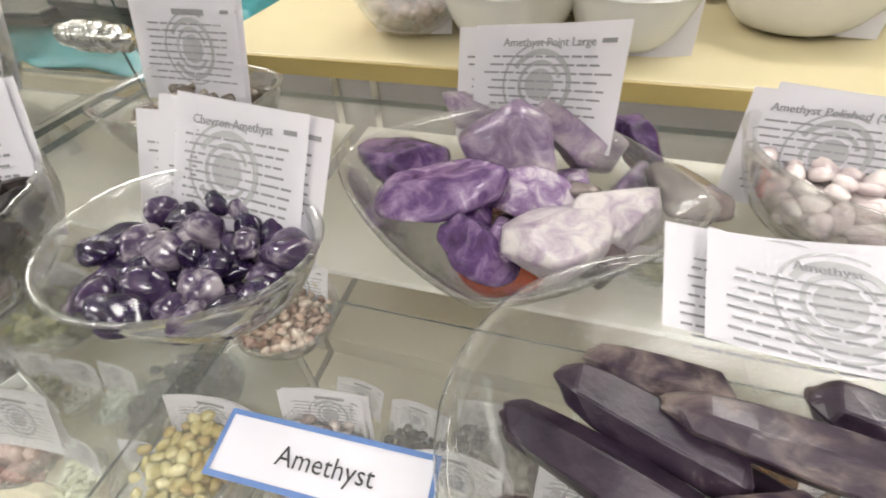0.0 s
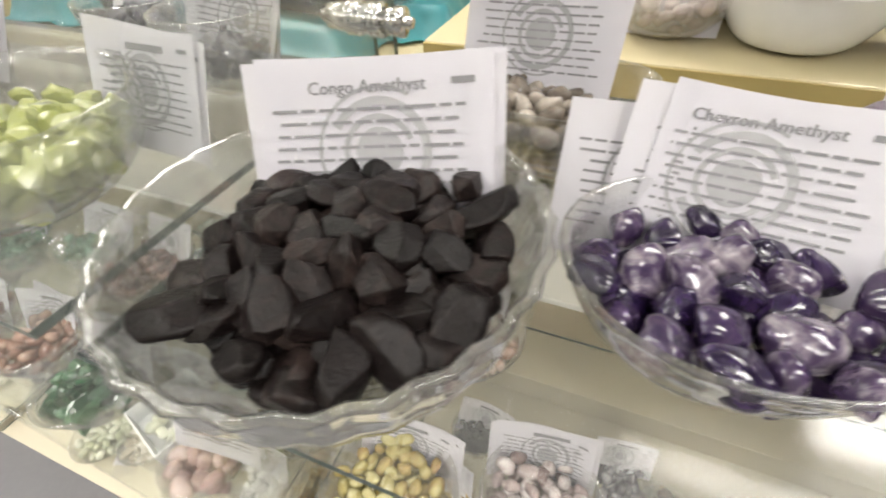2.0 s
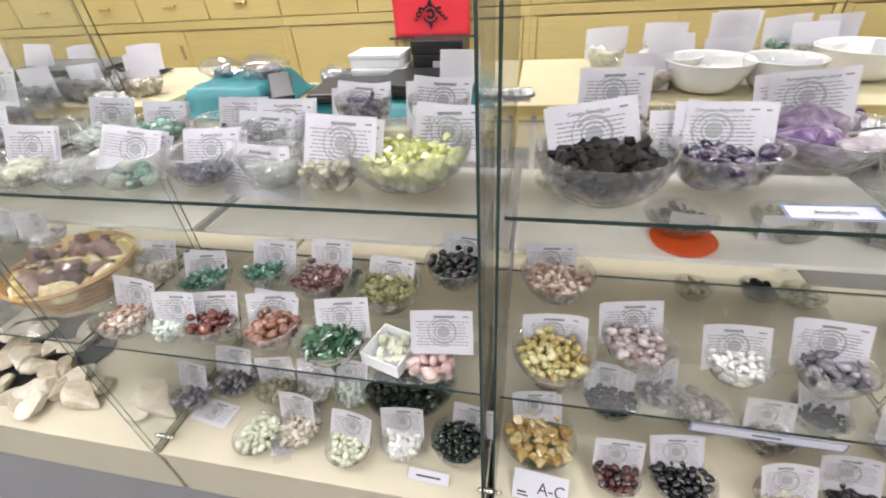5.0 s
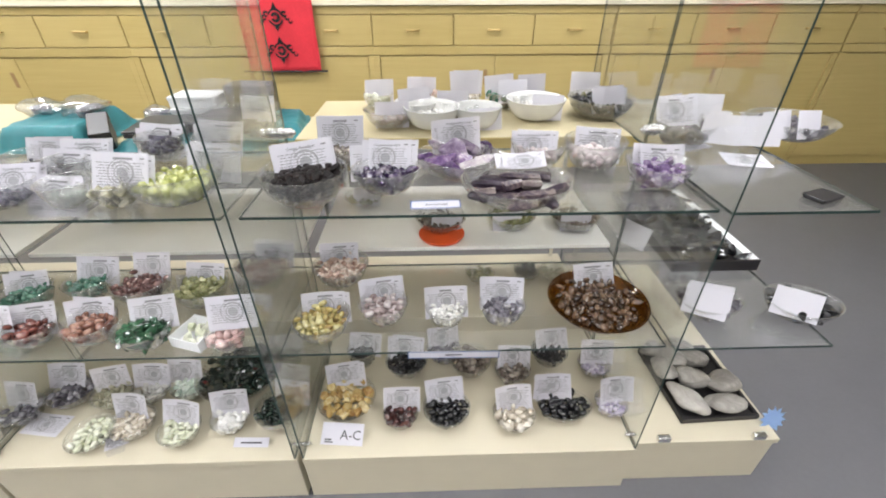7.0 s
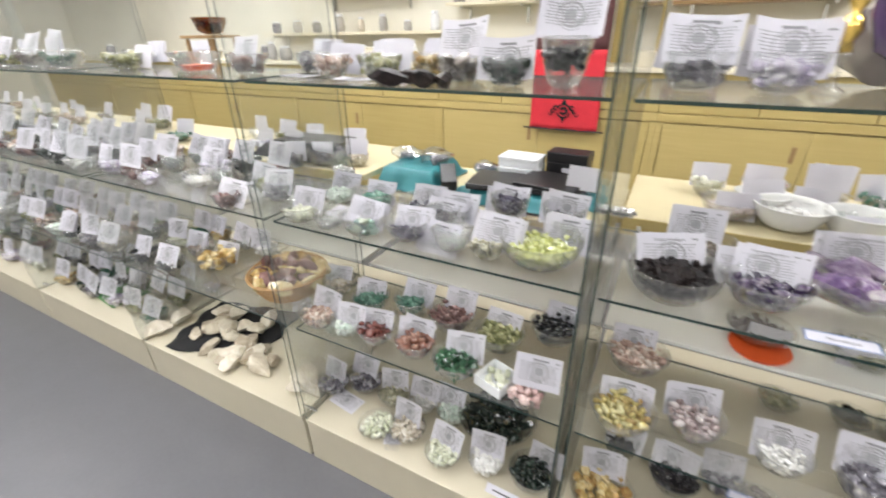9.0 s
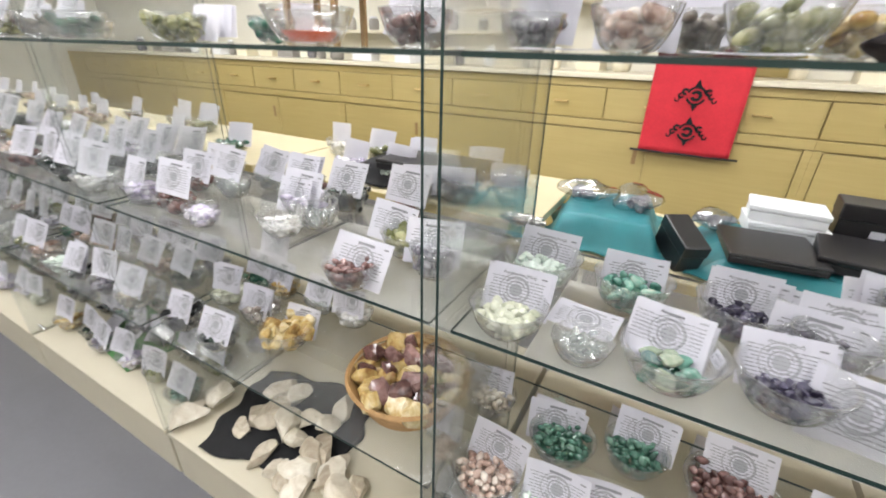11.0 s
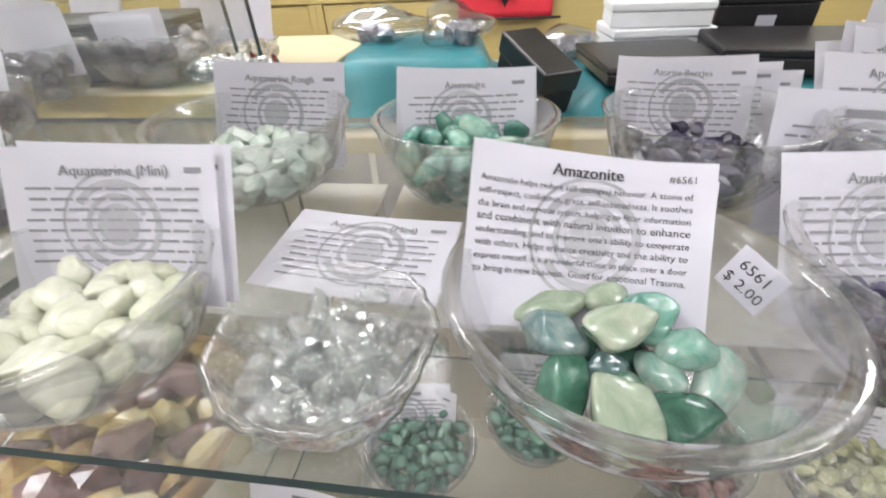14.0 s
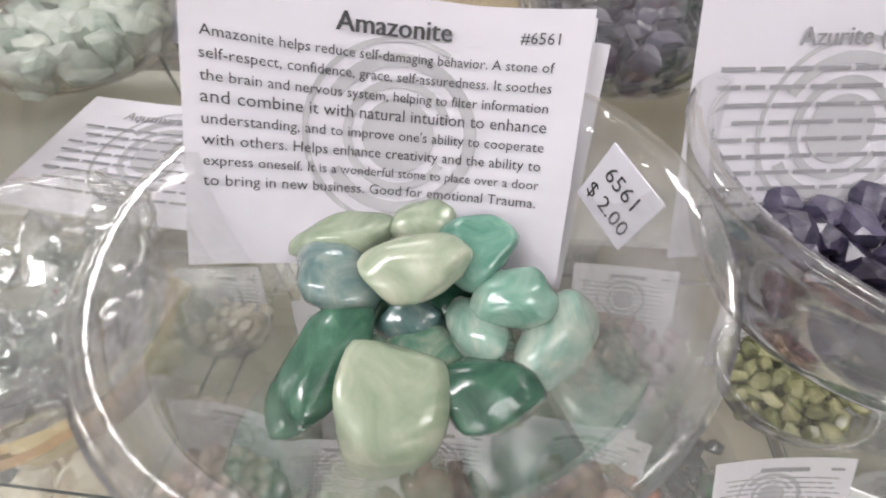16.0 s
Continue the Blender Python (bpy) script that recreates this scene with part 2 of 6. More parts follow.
STONES = {
    "congo": (((0.003, 0.0018, 0.0019), (0.0075, 0.0048, 0.0048), (0.030, 0.020, 0.018)), 0.42, 0.0, 0.35),
    "chevron": (((0.006, 0.003, 0.016), (0.018, 0.009, 0.038), (0.045, 0.027, 0.066), (0.26, 0.23, 0.26)), 0.14, 0.9, 0.0),
    "amethyst": (((0.06, 0.025, 0.10), (0.17, 0.11, 0.22), (0.40, 0.35, 0.42)), 0.2, 0.6, 0.2),
    "pale_pink": (((0.42, 0.34, 0.36), (0.58, 0.5, 0.5), (0.68, 0.64, 0.62)), 0.2, 0.6, 0.0),
    "greybrown": (((0.06, 0.045, 0.035), (0.17, 0.14, 0.115), (0.33, 0.29, 0.25)), 0.15, 0.8, 0.0),
    "pinkwhite": (((0.20, 0.11, 0.08), (0.45, 0.33, 0.27), (0.68, 0.61, 0.53)), 0.2, 0.6, 0.0),
    "citron": (((0.25, 0.15, 0.05), (0.33, 0.28, 0.10), (0.50, 0.46, 0.26)), 0.15, 0.8, 0.0),
    "pinkgrey": (((0.17, 0.12, 0.115), (0.36, 0.29, 0.285), (0.60, 0.55, 0.54)), 0.2, 0.6, 0.0),
    "white": (((0.55, 0.54, 0.50), (0.70, 0.69, 0.66), (0.82, 0.81, 0.79)), 0.25, 0.5, 0.0),
    "slate": (((0.05, 0.045, 0.055), (0.15, 0.14, 0.165), (0.36, 0.35, 0.37)), 0.15, 0.8, 0.0),
    "brown": (((0.021, 0.0099, 0.005), (0.066, 0.0341, 0.016), (0.144, 0.0935, 0.055)), 0.1, 0.9, 0.0),
    "black": (((0.0036, 0.0036, 0.0048), (0.0072, 0.0072, 0.009), (0.018, 0.018, 0.0204)), 0.1, 1.0, 0.0),
    "lilac": (((0.33, 0.28, 0.42), (0.58, 0.54, 0.64), (0.76, 0.75, 0.77)), 0.2, 0.6, 0.0),
    "citrine": (((0.26, 0.13, 0.04), (0.46, 0.33, 0.12), (0.64, 0.55, 0.34)), 0.2, 0.6, 0.0),
    "darkred": (((0.016, 0.006, 0.006), (0.05, 0.014, 0.013), (0.11, 0.04, 0.032)), 0.1, 1.0, 0.0),
    "beige": (((0.26, 0.22, 0.165), (0.46, 0.41, 0.33), (0.64, 0.60, 0.52)), 0.25, 0.5, 0.0),
    "ivory": (((0.38, 0.41, 0.27), (0.55, 0.56, 0.43), (0.66, 0.67, 0.57)), 0.3, 0.4, 0.1),
    "clear": (((0.60, 0.63, 0.61), (0.72, 0.74, 0.72), (0.80, 0.81, 0.79)), 0.12, 0.8, 0.1),
    "seafoam": (((0.42, 0.52, 0.44), (0.60, 0.68, 0.60), (0.74, 0.78, 0.72)), 0.2, 0.6, 0.1),
    "amazonite": (((0.025, 0.10, 0.075), (0.065, 0.19, 0.145), (0.15, 0.31, 0.24), (0.34, 0.43, 0.34)), 0.14, 0.8, 0.0),
    "indigo": (((0.008, 0.006, 0.016), (0.025, 0.020, 0.046), (0.10, 0.09, 0.14)), 0.3, 0.4, 0.2),
    "olivegrey": (((0.17, 0.16, 0.10), (0.33, 0.315, 0.215), (0.50, 0.48, 0.38)), 0.35, 0.3, 0.2),
    "peridot": (((0.36, 0.39, 0.10), (0.50, 0.53, 0.20), (0.64, 0.66, 0.38)), 0.15, 0.7, 0.1),
    "redstone": (((0.0385, 0.0078, 0.006), (0.105, 0.027, 0.0204), (0.196, 0.066, 0.051)), 0.14, 0.8, 0.0),
    "carnelian": (((0.09, 0.033, 0.02), (0.175, 0.074, 0.048), (0.28, 0.155, 0.11)), 0.14, 0.8, 0.0),
    "green": (((0.006, 0.022, 0.01), (0.018, 0.065, 0.03), (0.055, 0.14, 0.07)), 0.12, 0.9, 0.0),
    "rose": (((0.30, 0.17, 0.155), (0.48, 0.33, 0.31), (0.62, 0.5, 0.47)), 0.2, 0.6, 0.0),
    "aventurine": (((0.015, 0.055, 0.036), (0.042, 0.13, 0.088), (0.12, 0.23, 0.165)), 0.14, 0.8, 0.0),
    "redbrown": (((0.05, 0.02, 0.018), (0.125, 0.058, 0.05), (0.26, 0.155, 0.14)), 0.14, 0.8, 0.0),
    "olive": (((0.09, 0.10, 0.035), (0.20, 0.205, 0.085), (0.36, 0.35, 0.19)), 0.25, 0.5, 0.1),
    "blackgreen": (((0.0042, 0.0084, 0.0063), (0.0098, 0.0182, 0.014), (0.028, 0.0455, 0.035)), 0.15, 0.8, 0.1),
}
for key, (cols, ro, co, gr) in STONES.items():
    see = {"peridot": 0.15}.get(key, 0.0)
    M[key] = stone("mineral_" + key, cols, ro, 45.0, co, see, gr)
    M[key + "_one"] = stone("mineral_single_" + key, cols, ro, 1.4, co, see, gr, False)

for key in ("congo", "congo_one"):
    M[key].node_tree.nodes["Principled BSDF"].inputs["Specular IOR Level"].default_value = 0.22
for key in ("clear", "clear_one"):
    M[key] = clear_glass("clear_chip_" + key, (0.93, 0.955, 0.945), 0.10, 0.95, 0.05, 1.3, 0.0, 0.10)

# ---- mesh helpers ----


def mesh_of(name, verts, faces, mat, smooth=False):
    me = bpy.data.meshes.new(name)
    me.from_pydata([tuple(v) for v in verts], [], [tuple(int(i) for i in f) for f in faces])
    if mat is not None:
        me.materials.append(mat)
    if smooth:
        me.polygons.foreach_set("use_smooth", [True] * len(me.polygons))
    me.validate()
    me.update()
    return me


def part(name, bm, material, parent=None, label="", smooth=False):
    me = bpy.data.meshes.new(name)
    bm.to_mesh(me)
    bm.free()
    if material is not None:
        me.materials.append(material)
    if smooth:
        me.polygons.foreach_set("use_smooth", [True] * len(me.polygons))
    ob = new(name, me)
    ob.parent = parent
    if label:
        ob["label"] = label
    return ob


def empty(name, m=None, label="", category="", group="", kind=""):
    ob = new(name)
    ob.empty_display_size = 0.05
    if m is not None:
        ob.matrix_world = m
    return tagged(ob, label, category, group, kind)


def add_box(bm, x0, x1, y0, y1, z0, z1, bevel=0.0):
    m = Matrix.Translation(((x0 + x1) / 2, (y0 + y1) / 2, (z0 + z1) / 2)) @ Matrix.Diagonal((x1 - x0, y1 - y0, z1 - z0, 1))
    r = bmesh.ops.create_cube(bm, size=1.0, matrix=m)
    if bevel:
        es = {e for v in r["verts"] for e in v.link_edges}
        bmesh.ops.bevel(bm, geom=list(es), offset=bevel, segments=2, affect="EDGES", profile=0.5)


def box(name, x0, x1, y0, y1, z0, z1, mat, parent=None, bevel=0.0, label=""):
    bm = bmesh.new()
    add_box(bm, x0, x1, y0, y1, z0, z1, bevel)
    return part(name, bm, mat, parent, label)


def cylinder_bm(bm, r0, r1, z0, z1, seg=24, m=None):
    mm = Matrix.Translation((0, 0, (z0 + z1) / 2))
    bmesh.ops.create_cone(bm, cap_ends=True, segments=seg, radius1=r0, radius2=r1, depth=z1 - z0, matrix=(m @ mm) if m else mm)


def revolve(profile, seg, shape=lambda a, s: 1.0, sy=1.0):
    """Verts and faces of a closed shell: profile of (radius, height, s), both ends on the axis."""
    vs, fs = [], []
    n = len(profile)
    vs.append((0, 0, profile[0][1]))
    for r, h, s in profile[1:-1]:
        for k in range(seg):
            a = 2 * math.pi * k / seg
            q = r * shape(a, s)
            vs.append((q * math.cos(a), q * math.sin(a) * sy, h))
    vs.append((0, 0, profile[-1][1]))
    last = len(vs) - 1
    for k in range(seg):
        k2 = (k + 1) % seg
        fs.append((0, 1 + k2, 1 + k))
        for i in range(n - 3):
            a, b = 1 + i * seg, 1 + (i + 1) * seg
            fs.append((a + k, a + k2, b + k2, b + k))
        a = 1 + (n - 3) * seg
        fs.append((a + k, a + k2, last))
    return vs, fs


def tumbled_shape(seed, sub, knob=0.07, cuts=6):
    """A tumbled stone: a lump with a few worn flat sides."""
    r = random.Random(seed)
    bm = bmesh.new()
    bmesh.ops.create_icosphere(bm, subdivisions=sub, radius=0.5)
    off = Vector((r.random() * 50, r.random() * 50, r.random() * 50))
    sx, sy, sz = 1.12, r.uniform(0.74, 0.95), r.uniform(0.58, 0.78)
    planes = [(Vector((r.gauss(0, 1), r.gauss(0, 1), r.gauss(0, 1))).normalized(), r.uniform(0.30, 0.42)) for _ in range(cuts)]
    for v in bm.verts:
        for nrm, d in planes:
            k = v.co.dot(nrm) - d
            if k > 0:
                v.co -= nrm * k * 0.72
        d = v.co.normalized()
        k = 1 + knob * noise.noise(d * 1.3 + off) * 2
        v.co = Vector((v.co.x * sx, v.co.y * sy, v.co.z * sz)) * k * 1.06
    bm.verts.index_update()
    out = [tuple(v.co) for v in bm.verts], [tuple(v.index for v in f.verts) for f in bm.faces]
    bm.free()
    return np.array(out[0]), out[1]


def chunk_shape(seed, long=1.0, cuts=11, sub=2):
    """A broken stone: a lump cut by planes, with worn edges."""
    r = random.Random(seed)
    bm = bmesh.new()
    bmesh.ops.create_icosphere(bm, subdivisions=sub, radius=0.62)
    off = Vector((r.random() * 50, r.random() * 50, r.random() * 50))
    planes = []
    for _ in range(cuts):
        planes.append((Vector((r.gauss(0, 1), r.gauss(0, 1), r.gauss(0, 1))).normalized(), r.uniform(0.30, 0.46)))
    for v in bm.verts:
        for nrm, d in planes:
            k = v.co.dot(nrm) - d
            if k > 0:
                v.co -= nrm * k * 0.96
        v.co *= 1 + 0.05 * noise.noise(v.co * 3 + off)
        v.co = Vector((v.co.x * 1.2 * long, v.co.y * 0.95, v.co.z * 0.85))
    bm.verts.index_update()
    out = [tuple(v.co) for v in bm.verts], [tuple(v.index for v in f.verts) for f in bm.faces]
    bm.free()
    return np.array(out[0]), out[1]


def crystal_shape(seed, taper=0.75):
    """Six-sided crystal along x, with one point and a broken end."""
    r = random.Random(seed)
    bm = bmesh.new()
    rings = ((-0.5, 0.16), (-0.46, 0.2), (-0.1, 0.215), (0.22, 0.2), (0.38, 0.19 * taper + 0.03), (0.46, 0.12 * taper), (0.5, 0.04))
    rows = []
    turn = [r.uniform(-0.16, 0.16) for _ in range(6)]
    for x, rad in rings:
        rows.append([bm.verts.new((x + r.uniform(-0.035, 0.035), rad * r.uniform(0.88, 1.1) * math.cos(k * math.pi / 3 + turn[k]),
                                   rad * 0.85 * r.uniform(0.88, 1.1) * math.sin(k * math.pi / 3 + turn[k]))) for k in range(6)])
    for a, b in zip(rows, rows[1:]):
        for k in range(6):
            bm.faces.new((a[k], a[(k + 1) % 6], b[(k + 1) % 6], b[k]))
    bm.faces.new(rows[0][::-1])
    bm.faces.new(rows[-1])
    bmesh.ops.recalc_face_normals(bm, faces=bm.faces[:])
    bmesh.ops.bevel(bm, geom=bm.edges[:], offset=0.012, segments=1, affect="EDGES")
    bm.verts.index_update()
    out = [tuple(v.co) for v in bm.verts], [tuple(v.index for v in f.verts) for f in bm.faces]
    bm.free()
    return np.array(out[0]), out[1]


KINDS = {
    "tumbled": [tumbled_shape(i, 2) for i in range(9)],
    "smooth": [tumbled_shape(30 + i, 4) for i in range(9)],
    "chunk": [chunk_shape(60 + i) for i in range(9)],
    "shard": [chunk_shape(90 + i, 1.5, 9) for i in range(9)],
    "lump": [chunk_shape(150 + i, 1.0, 12, 4) for i in range(9)],
    "worn": [chunk_shape(210 + i, 1.08, 10, 4) for i in range(9)],
    "crystal": [crystal_shape(120 + i) for i in range(6)],
}

# ---- writing ----
TEXT_CACHE = {}


def letters(body, size, align="CENTER"):
    """Flat verts and faces of a line of writing."""
    key = (body, size, align)
    if key not in TEXT_CACHE:
        cu = bpy.data.curves.new("writing", "FONT")
        cu.body, cu.size, cu.align_x, cu.resolution_u = body, size, align, 2
        ob = bpy.data.objects.new("writing", cu)
        scene.collection.objects.link(ob)
        dg = bpy.context.evaluated_depsgraph_get()
        me = bpy.data.meshes.new_from_object(ob.evaluated_get(dg))
        vs = [(v.co.x, v.co.y) for v in me.vertices]
        fs = [tuple(p.vertices) for p in me.polygons]
        bpy.data.objects.remove(ob)
        bpy.data.curves.remove(cu)
        bpy.data.meshes.remove(me)
        TEXT_CACHE[key] = (vs, fs)
    return TEXT_CACHE[key]


def join_flat(pieces):
    vs, fs = [], []
    for pv, pf in pieces:
        o = len(vs)
        vs += pv
        fs += [tuple(i + o for i in f) for f in pf]
    return vs, fs


def bar(u0, u1, v0, v1, n=2):
    vs, fs = [], []
    for i in range(n + 1):
        u = u0 + (u1 - u0) * i / n
        vs += [(u, v0), (u, v1)]
    for i in range(n):
        fs.append((2 * i, 2 * i + 2, 2 * i + 3, 2 * i + 1))
    return vs, fs


def ring(r0, r1, cu, cv, a0=0.0, a1=360.0, seg=40):
    vs, fs = [], []
    for i in range(seg + 1):
        a = math.radians(a0 + (a1 - a0) * i / seg)
        vs += [(cu + r0 * math.cos(a), cv + r0 * math.sin(a)), (cu + r1 * math.cos(a), cv + r1 * math.sin(a))]
    for i in range(seg):
        fs.append((2 * i, 2 * i + 1, 2 * i + 3, 2 * i + 2))
    return vs, fs


CW, CH = 0.098, 0.073
AMAZONITE_LINES = (
    "Amazonite helps reduce self-damaging behavior. A stone of",
    "self-respect, confidence, grace, self-assuredness. It soothes",
    "the brain and nervous system, helping to filter information",
    "and combine it with natural intuition to enhance",
    "understanding, and to improve one's ability to cooperate",
    "with others. Helps enhance creativity and the ability to",
    "express oneself. It is a wonderful stone to place over a door",
    "to bring in new business. Good for emotional Trauma.")


def card_mesh(seed, title="", lines=None, number="", w=CW, h=CH, curl=2.0):
    """A curled paper card standing on its lower edge, printed side towards -y. Gives its three meshes."""
    r = random.Random(seed)
    skew, wave = r.uniform(-0.05, 0.05), r.uniform(0.6, 1.4)

    def surf(u, v, lift=0.0):
        return (u + skew * v * 0.3, -curl * wave * u * u - lift, v)

    n, k = 12, 4
    vs = [surf(-w / 2 + w * i / n, h * j / k) for j in range(k + 1) for i in range(n + 1)]
    back = [(x, y + 0.0005, z) for x, y, z in vs]
    o, fs = len(vs), []
    for j in range(k):
        for i in range(n):
            a = j * (n + 1) + i
            fs.append((a, a + 1, a + n + 2, a + n + 1))
            fs.append((o + a, o + a + n + 1, o + a + n + 2, o + a + 1))
    rim = [i for i in range(n + 1)] + [(n + 1) * (j + 1) + n for j in range(k)] + [(n + 1) * k + i for i in range(n - 1, -1, -1)] + [(n + 1) * j for j in range(k - 1, 0, -1)]
    for a, b in zip(rim, rim[1:] + rim[:1]):
        fs.append((b, a, o + a, o + b))
    paper = mesh_of("info_card", vs, fs, M["paper"], True)
    cu, cv = r.uniform(-0.004, 0.004), h * 0.52
    wm = [ring(0.0, 0.0098, cu, cv), ring(0.0125, 0.0148, cu, cv, 20, 330), ring(0.0178, 0.0212, cu, cv, -150, 150), ring(0.0238, 0.0252, cu, cv, 60, 300)]
    mark = [mesh_of("watermark_ring", [surf(u, v, 0.0003) for u, v in wv], wf, M["grey_ink"]) for wv, wf in wm]
    pieces = []
    if title:
        tv, tf = letters(title, 0.0068)
        half = max(abs(u) for u, _ in tv)
        sc = min(1.0, 0.036 / half)
        for shift in (-0.00016, 0.00016):
            pieces.append(([(u * sc + shift, h - (0.0092 if lines else 0.0125) + v * sc) for u, v in tv], tf))
    else:
        pieces.append(bar(-r.uniform(0.012, 0.022), r.uniform(0.012, 0.022), h - 0.0125, h - 0.0085))
    if number:
        tv, tf = letters(number, 0.0040)
        pieces.append(([(u + w * 0.38, h - 0.0085 + v) for u, v in tv], tf))
    else:
        pieces.append(bar(w * 0.34, w * 0.43, h - 0.0112, h - 0.0088))
    if lines:
        for i, ln in enumerate(lines):
            tv, tf = letters(ln, 0.0048)
            half = max(abs(u) for u, _ in tv)
            sc = min(1.0, 0.440 * w / half)
            pieces.append(([(u * sc - 0.002, h - 0.0152 - i * 0.0050 + v * sc) for u, v in tv], tf))
    else:
        for i in range(r.randint(8, 10)):
            half = w * r.uniform(0.36, 0.43)
            u, v = -half, h - 0.0190 - i * 0.0048
            while u < half - 0.003:
                q = min(half, u + r.uniform(0.004, 0.013))
                pieces.append(bar(u, q, v, v + 0.0012, 1))
                u = q + 0.0014
    pv, pf = join_flat(pieces)
    text = mesh_of("printed_text", [surf(u, v, 0.0006) for u, v in pv], pf, M["ink"] if lines else M["soft_ink"])
    return paper, mark, text


GENERIC_CARDS = [card_mesh(200 + i, curl=1.2 + 0.5 * i) for i in range(8)]
FLAT_CARDS = [card_mesh(230 + i, curl=2.2) for i in range(4)]
TITLE_CARDS = {}


FAR_CARDS = []


def info_card(m, meshes, label, group="printed information cards"):
    ob = new("info_card", meshes[0])
    tagged(ob, label, "card", group)
    for name, me in [("watermark_ring", q) for q in meshes[1]] + [("printed_text", meshes[2])]:
        ch = new(name, me)
        ch.parent = ob
    ob.matrix_world = m
    return ob


def joined_cards(label):
    """All the cards kept in FAR_CARDS as one object."""
    vs, fs, ids, o = [], [], [], 0
    for m, meshes in FAR_CARDS:
        for k, me in [(0, meshes[0])] + [(1, q) for q in meshes[1]] + [(2, meshes[2])]:
            n = len(me.vertices)
            co = np.empty(n * 3)
            me.vertices.foreach_get("co", co)
            mm = np.array(m)
            vs.append(co.reshape(-1, 3) @ mm[:3, :3].T + mm[:3, 3])
            fs += [tuple(i + o for i in p.vertices) for p in me.polygons]
            ids += [k] * len(me.polygons)
            o += n
    me = mesh_of("paper_cards", np.concatenate(vs), fs, M["paper"])
    me.materials.append(M["grey_ink"])
    me.materials.append(M["soft_ink"])
    if len(me.polygons) == len(ids):
        me.polygons.foreach_set("material_index", ids)
    FAR_CARDS.clear()
    tagged(new("paper_cards", me), label, "cards", "printed information cards", "stuff")


def cards(x, y, ztop, count, face, title, r, tilt=None, scale=1.12):
    """A card, or a few behind one another, whose upper edge is at this place."""
    if face < 0:
        scale, tilt, ztop, y = 1.0, r.uniform(-24, -8), ztop - 0.015, y + 0.05
    for i in range(count):
        tl = tilt if tilt is not None else (r.uniform(20, 32) if ztop > 0.95 else r.uniform(18, 32))
        if i == 0 and title:
            if title not in TITLE_CARDS:
                TITLE_CARDS[title] = card_mesh(len(title) * 7 + 3, title)
            me = TITLE_CARDS[title]
        else:
            me = GENERIC_CARDS[r.randrange(8)]
        rz = r.uniform(-9, 9) + (180 if face < 0 else 0)
        ry = r.uniform(-5, 5)
        q = math.radians(tl)
        lift = -0.004 * i + (0.0 if i == 0 else r.uniform(-0.002, 0.005))
        yy = y - face * CH * scale * math.sin(q) + face * 0.0035 * i
        m = pose(x + (0 if i == 0 else r.uniform(-0.012, 0.012)), yy, ztop - CH * scale * math.cos(q) + lift, 0, 0, rz) @ pose(0, 0, 0, -tl, ry, 0) @ Matrix.Scale(scale, 4)
        if x < -1.86:
            FAR_CARDS.append((m @ Matrix.Scale(1.12, 4), me))
            continue
        lab = ("white paper card headed %s with rows of small print" % title) if (title and i == 0) else "curled white paper card with rows of small print"
        info_card(m, me, lab)


def placed_card(tl, tr, lean, meshes, label, behind=()):
    """A card whose two upper corners are at these places, leaning back by so many degrees; others may stand behind it."""
    tl, tr, q = Vector(tl), Vector(tr), math.radians(lean)
    x = (tr - tl).normalized()
    rise = (Vector((0, 0, 1)) - x * x.z).normalized()
    back = rise.cross(x)
    up, deep = rise * math.cos(q) + back * math.sin(q), back * math.cos(q) - rise * math.sin(q)
    k = (tr - tl).length / CW
    turn = Matrix((x, deep, up)).transposed().to_4x4()
    bow = -k * min(v.co.y for v in meshes[0].vertices)
    foot = (tl + tr) / 2 - up * k * max(v.co.z for v in meshes[0].vertices) + deep * bow
    info_card(Matrix.Translation(foot) @ turn @ Matrix.Scale(k, 4), meshes, label)
    for i, (dx, dz, spin, which) in enumerate(behind):
        info_card(Matrix.Translation(foot - up * 0.001 + deep * (0.004 + 0.0045 * i) + x * dx + up * dz) @ turn @ pose(0, 0, 0, 0, spin, 0) @ Matrix.Scale(k, 4), FLAT_CARDS[which % 4], "curled white paper card with rows of small print")


# ---- bowls and their stones ----


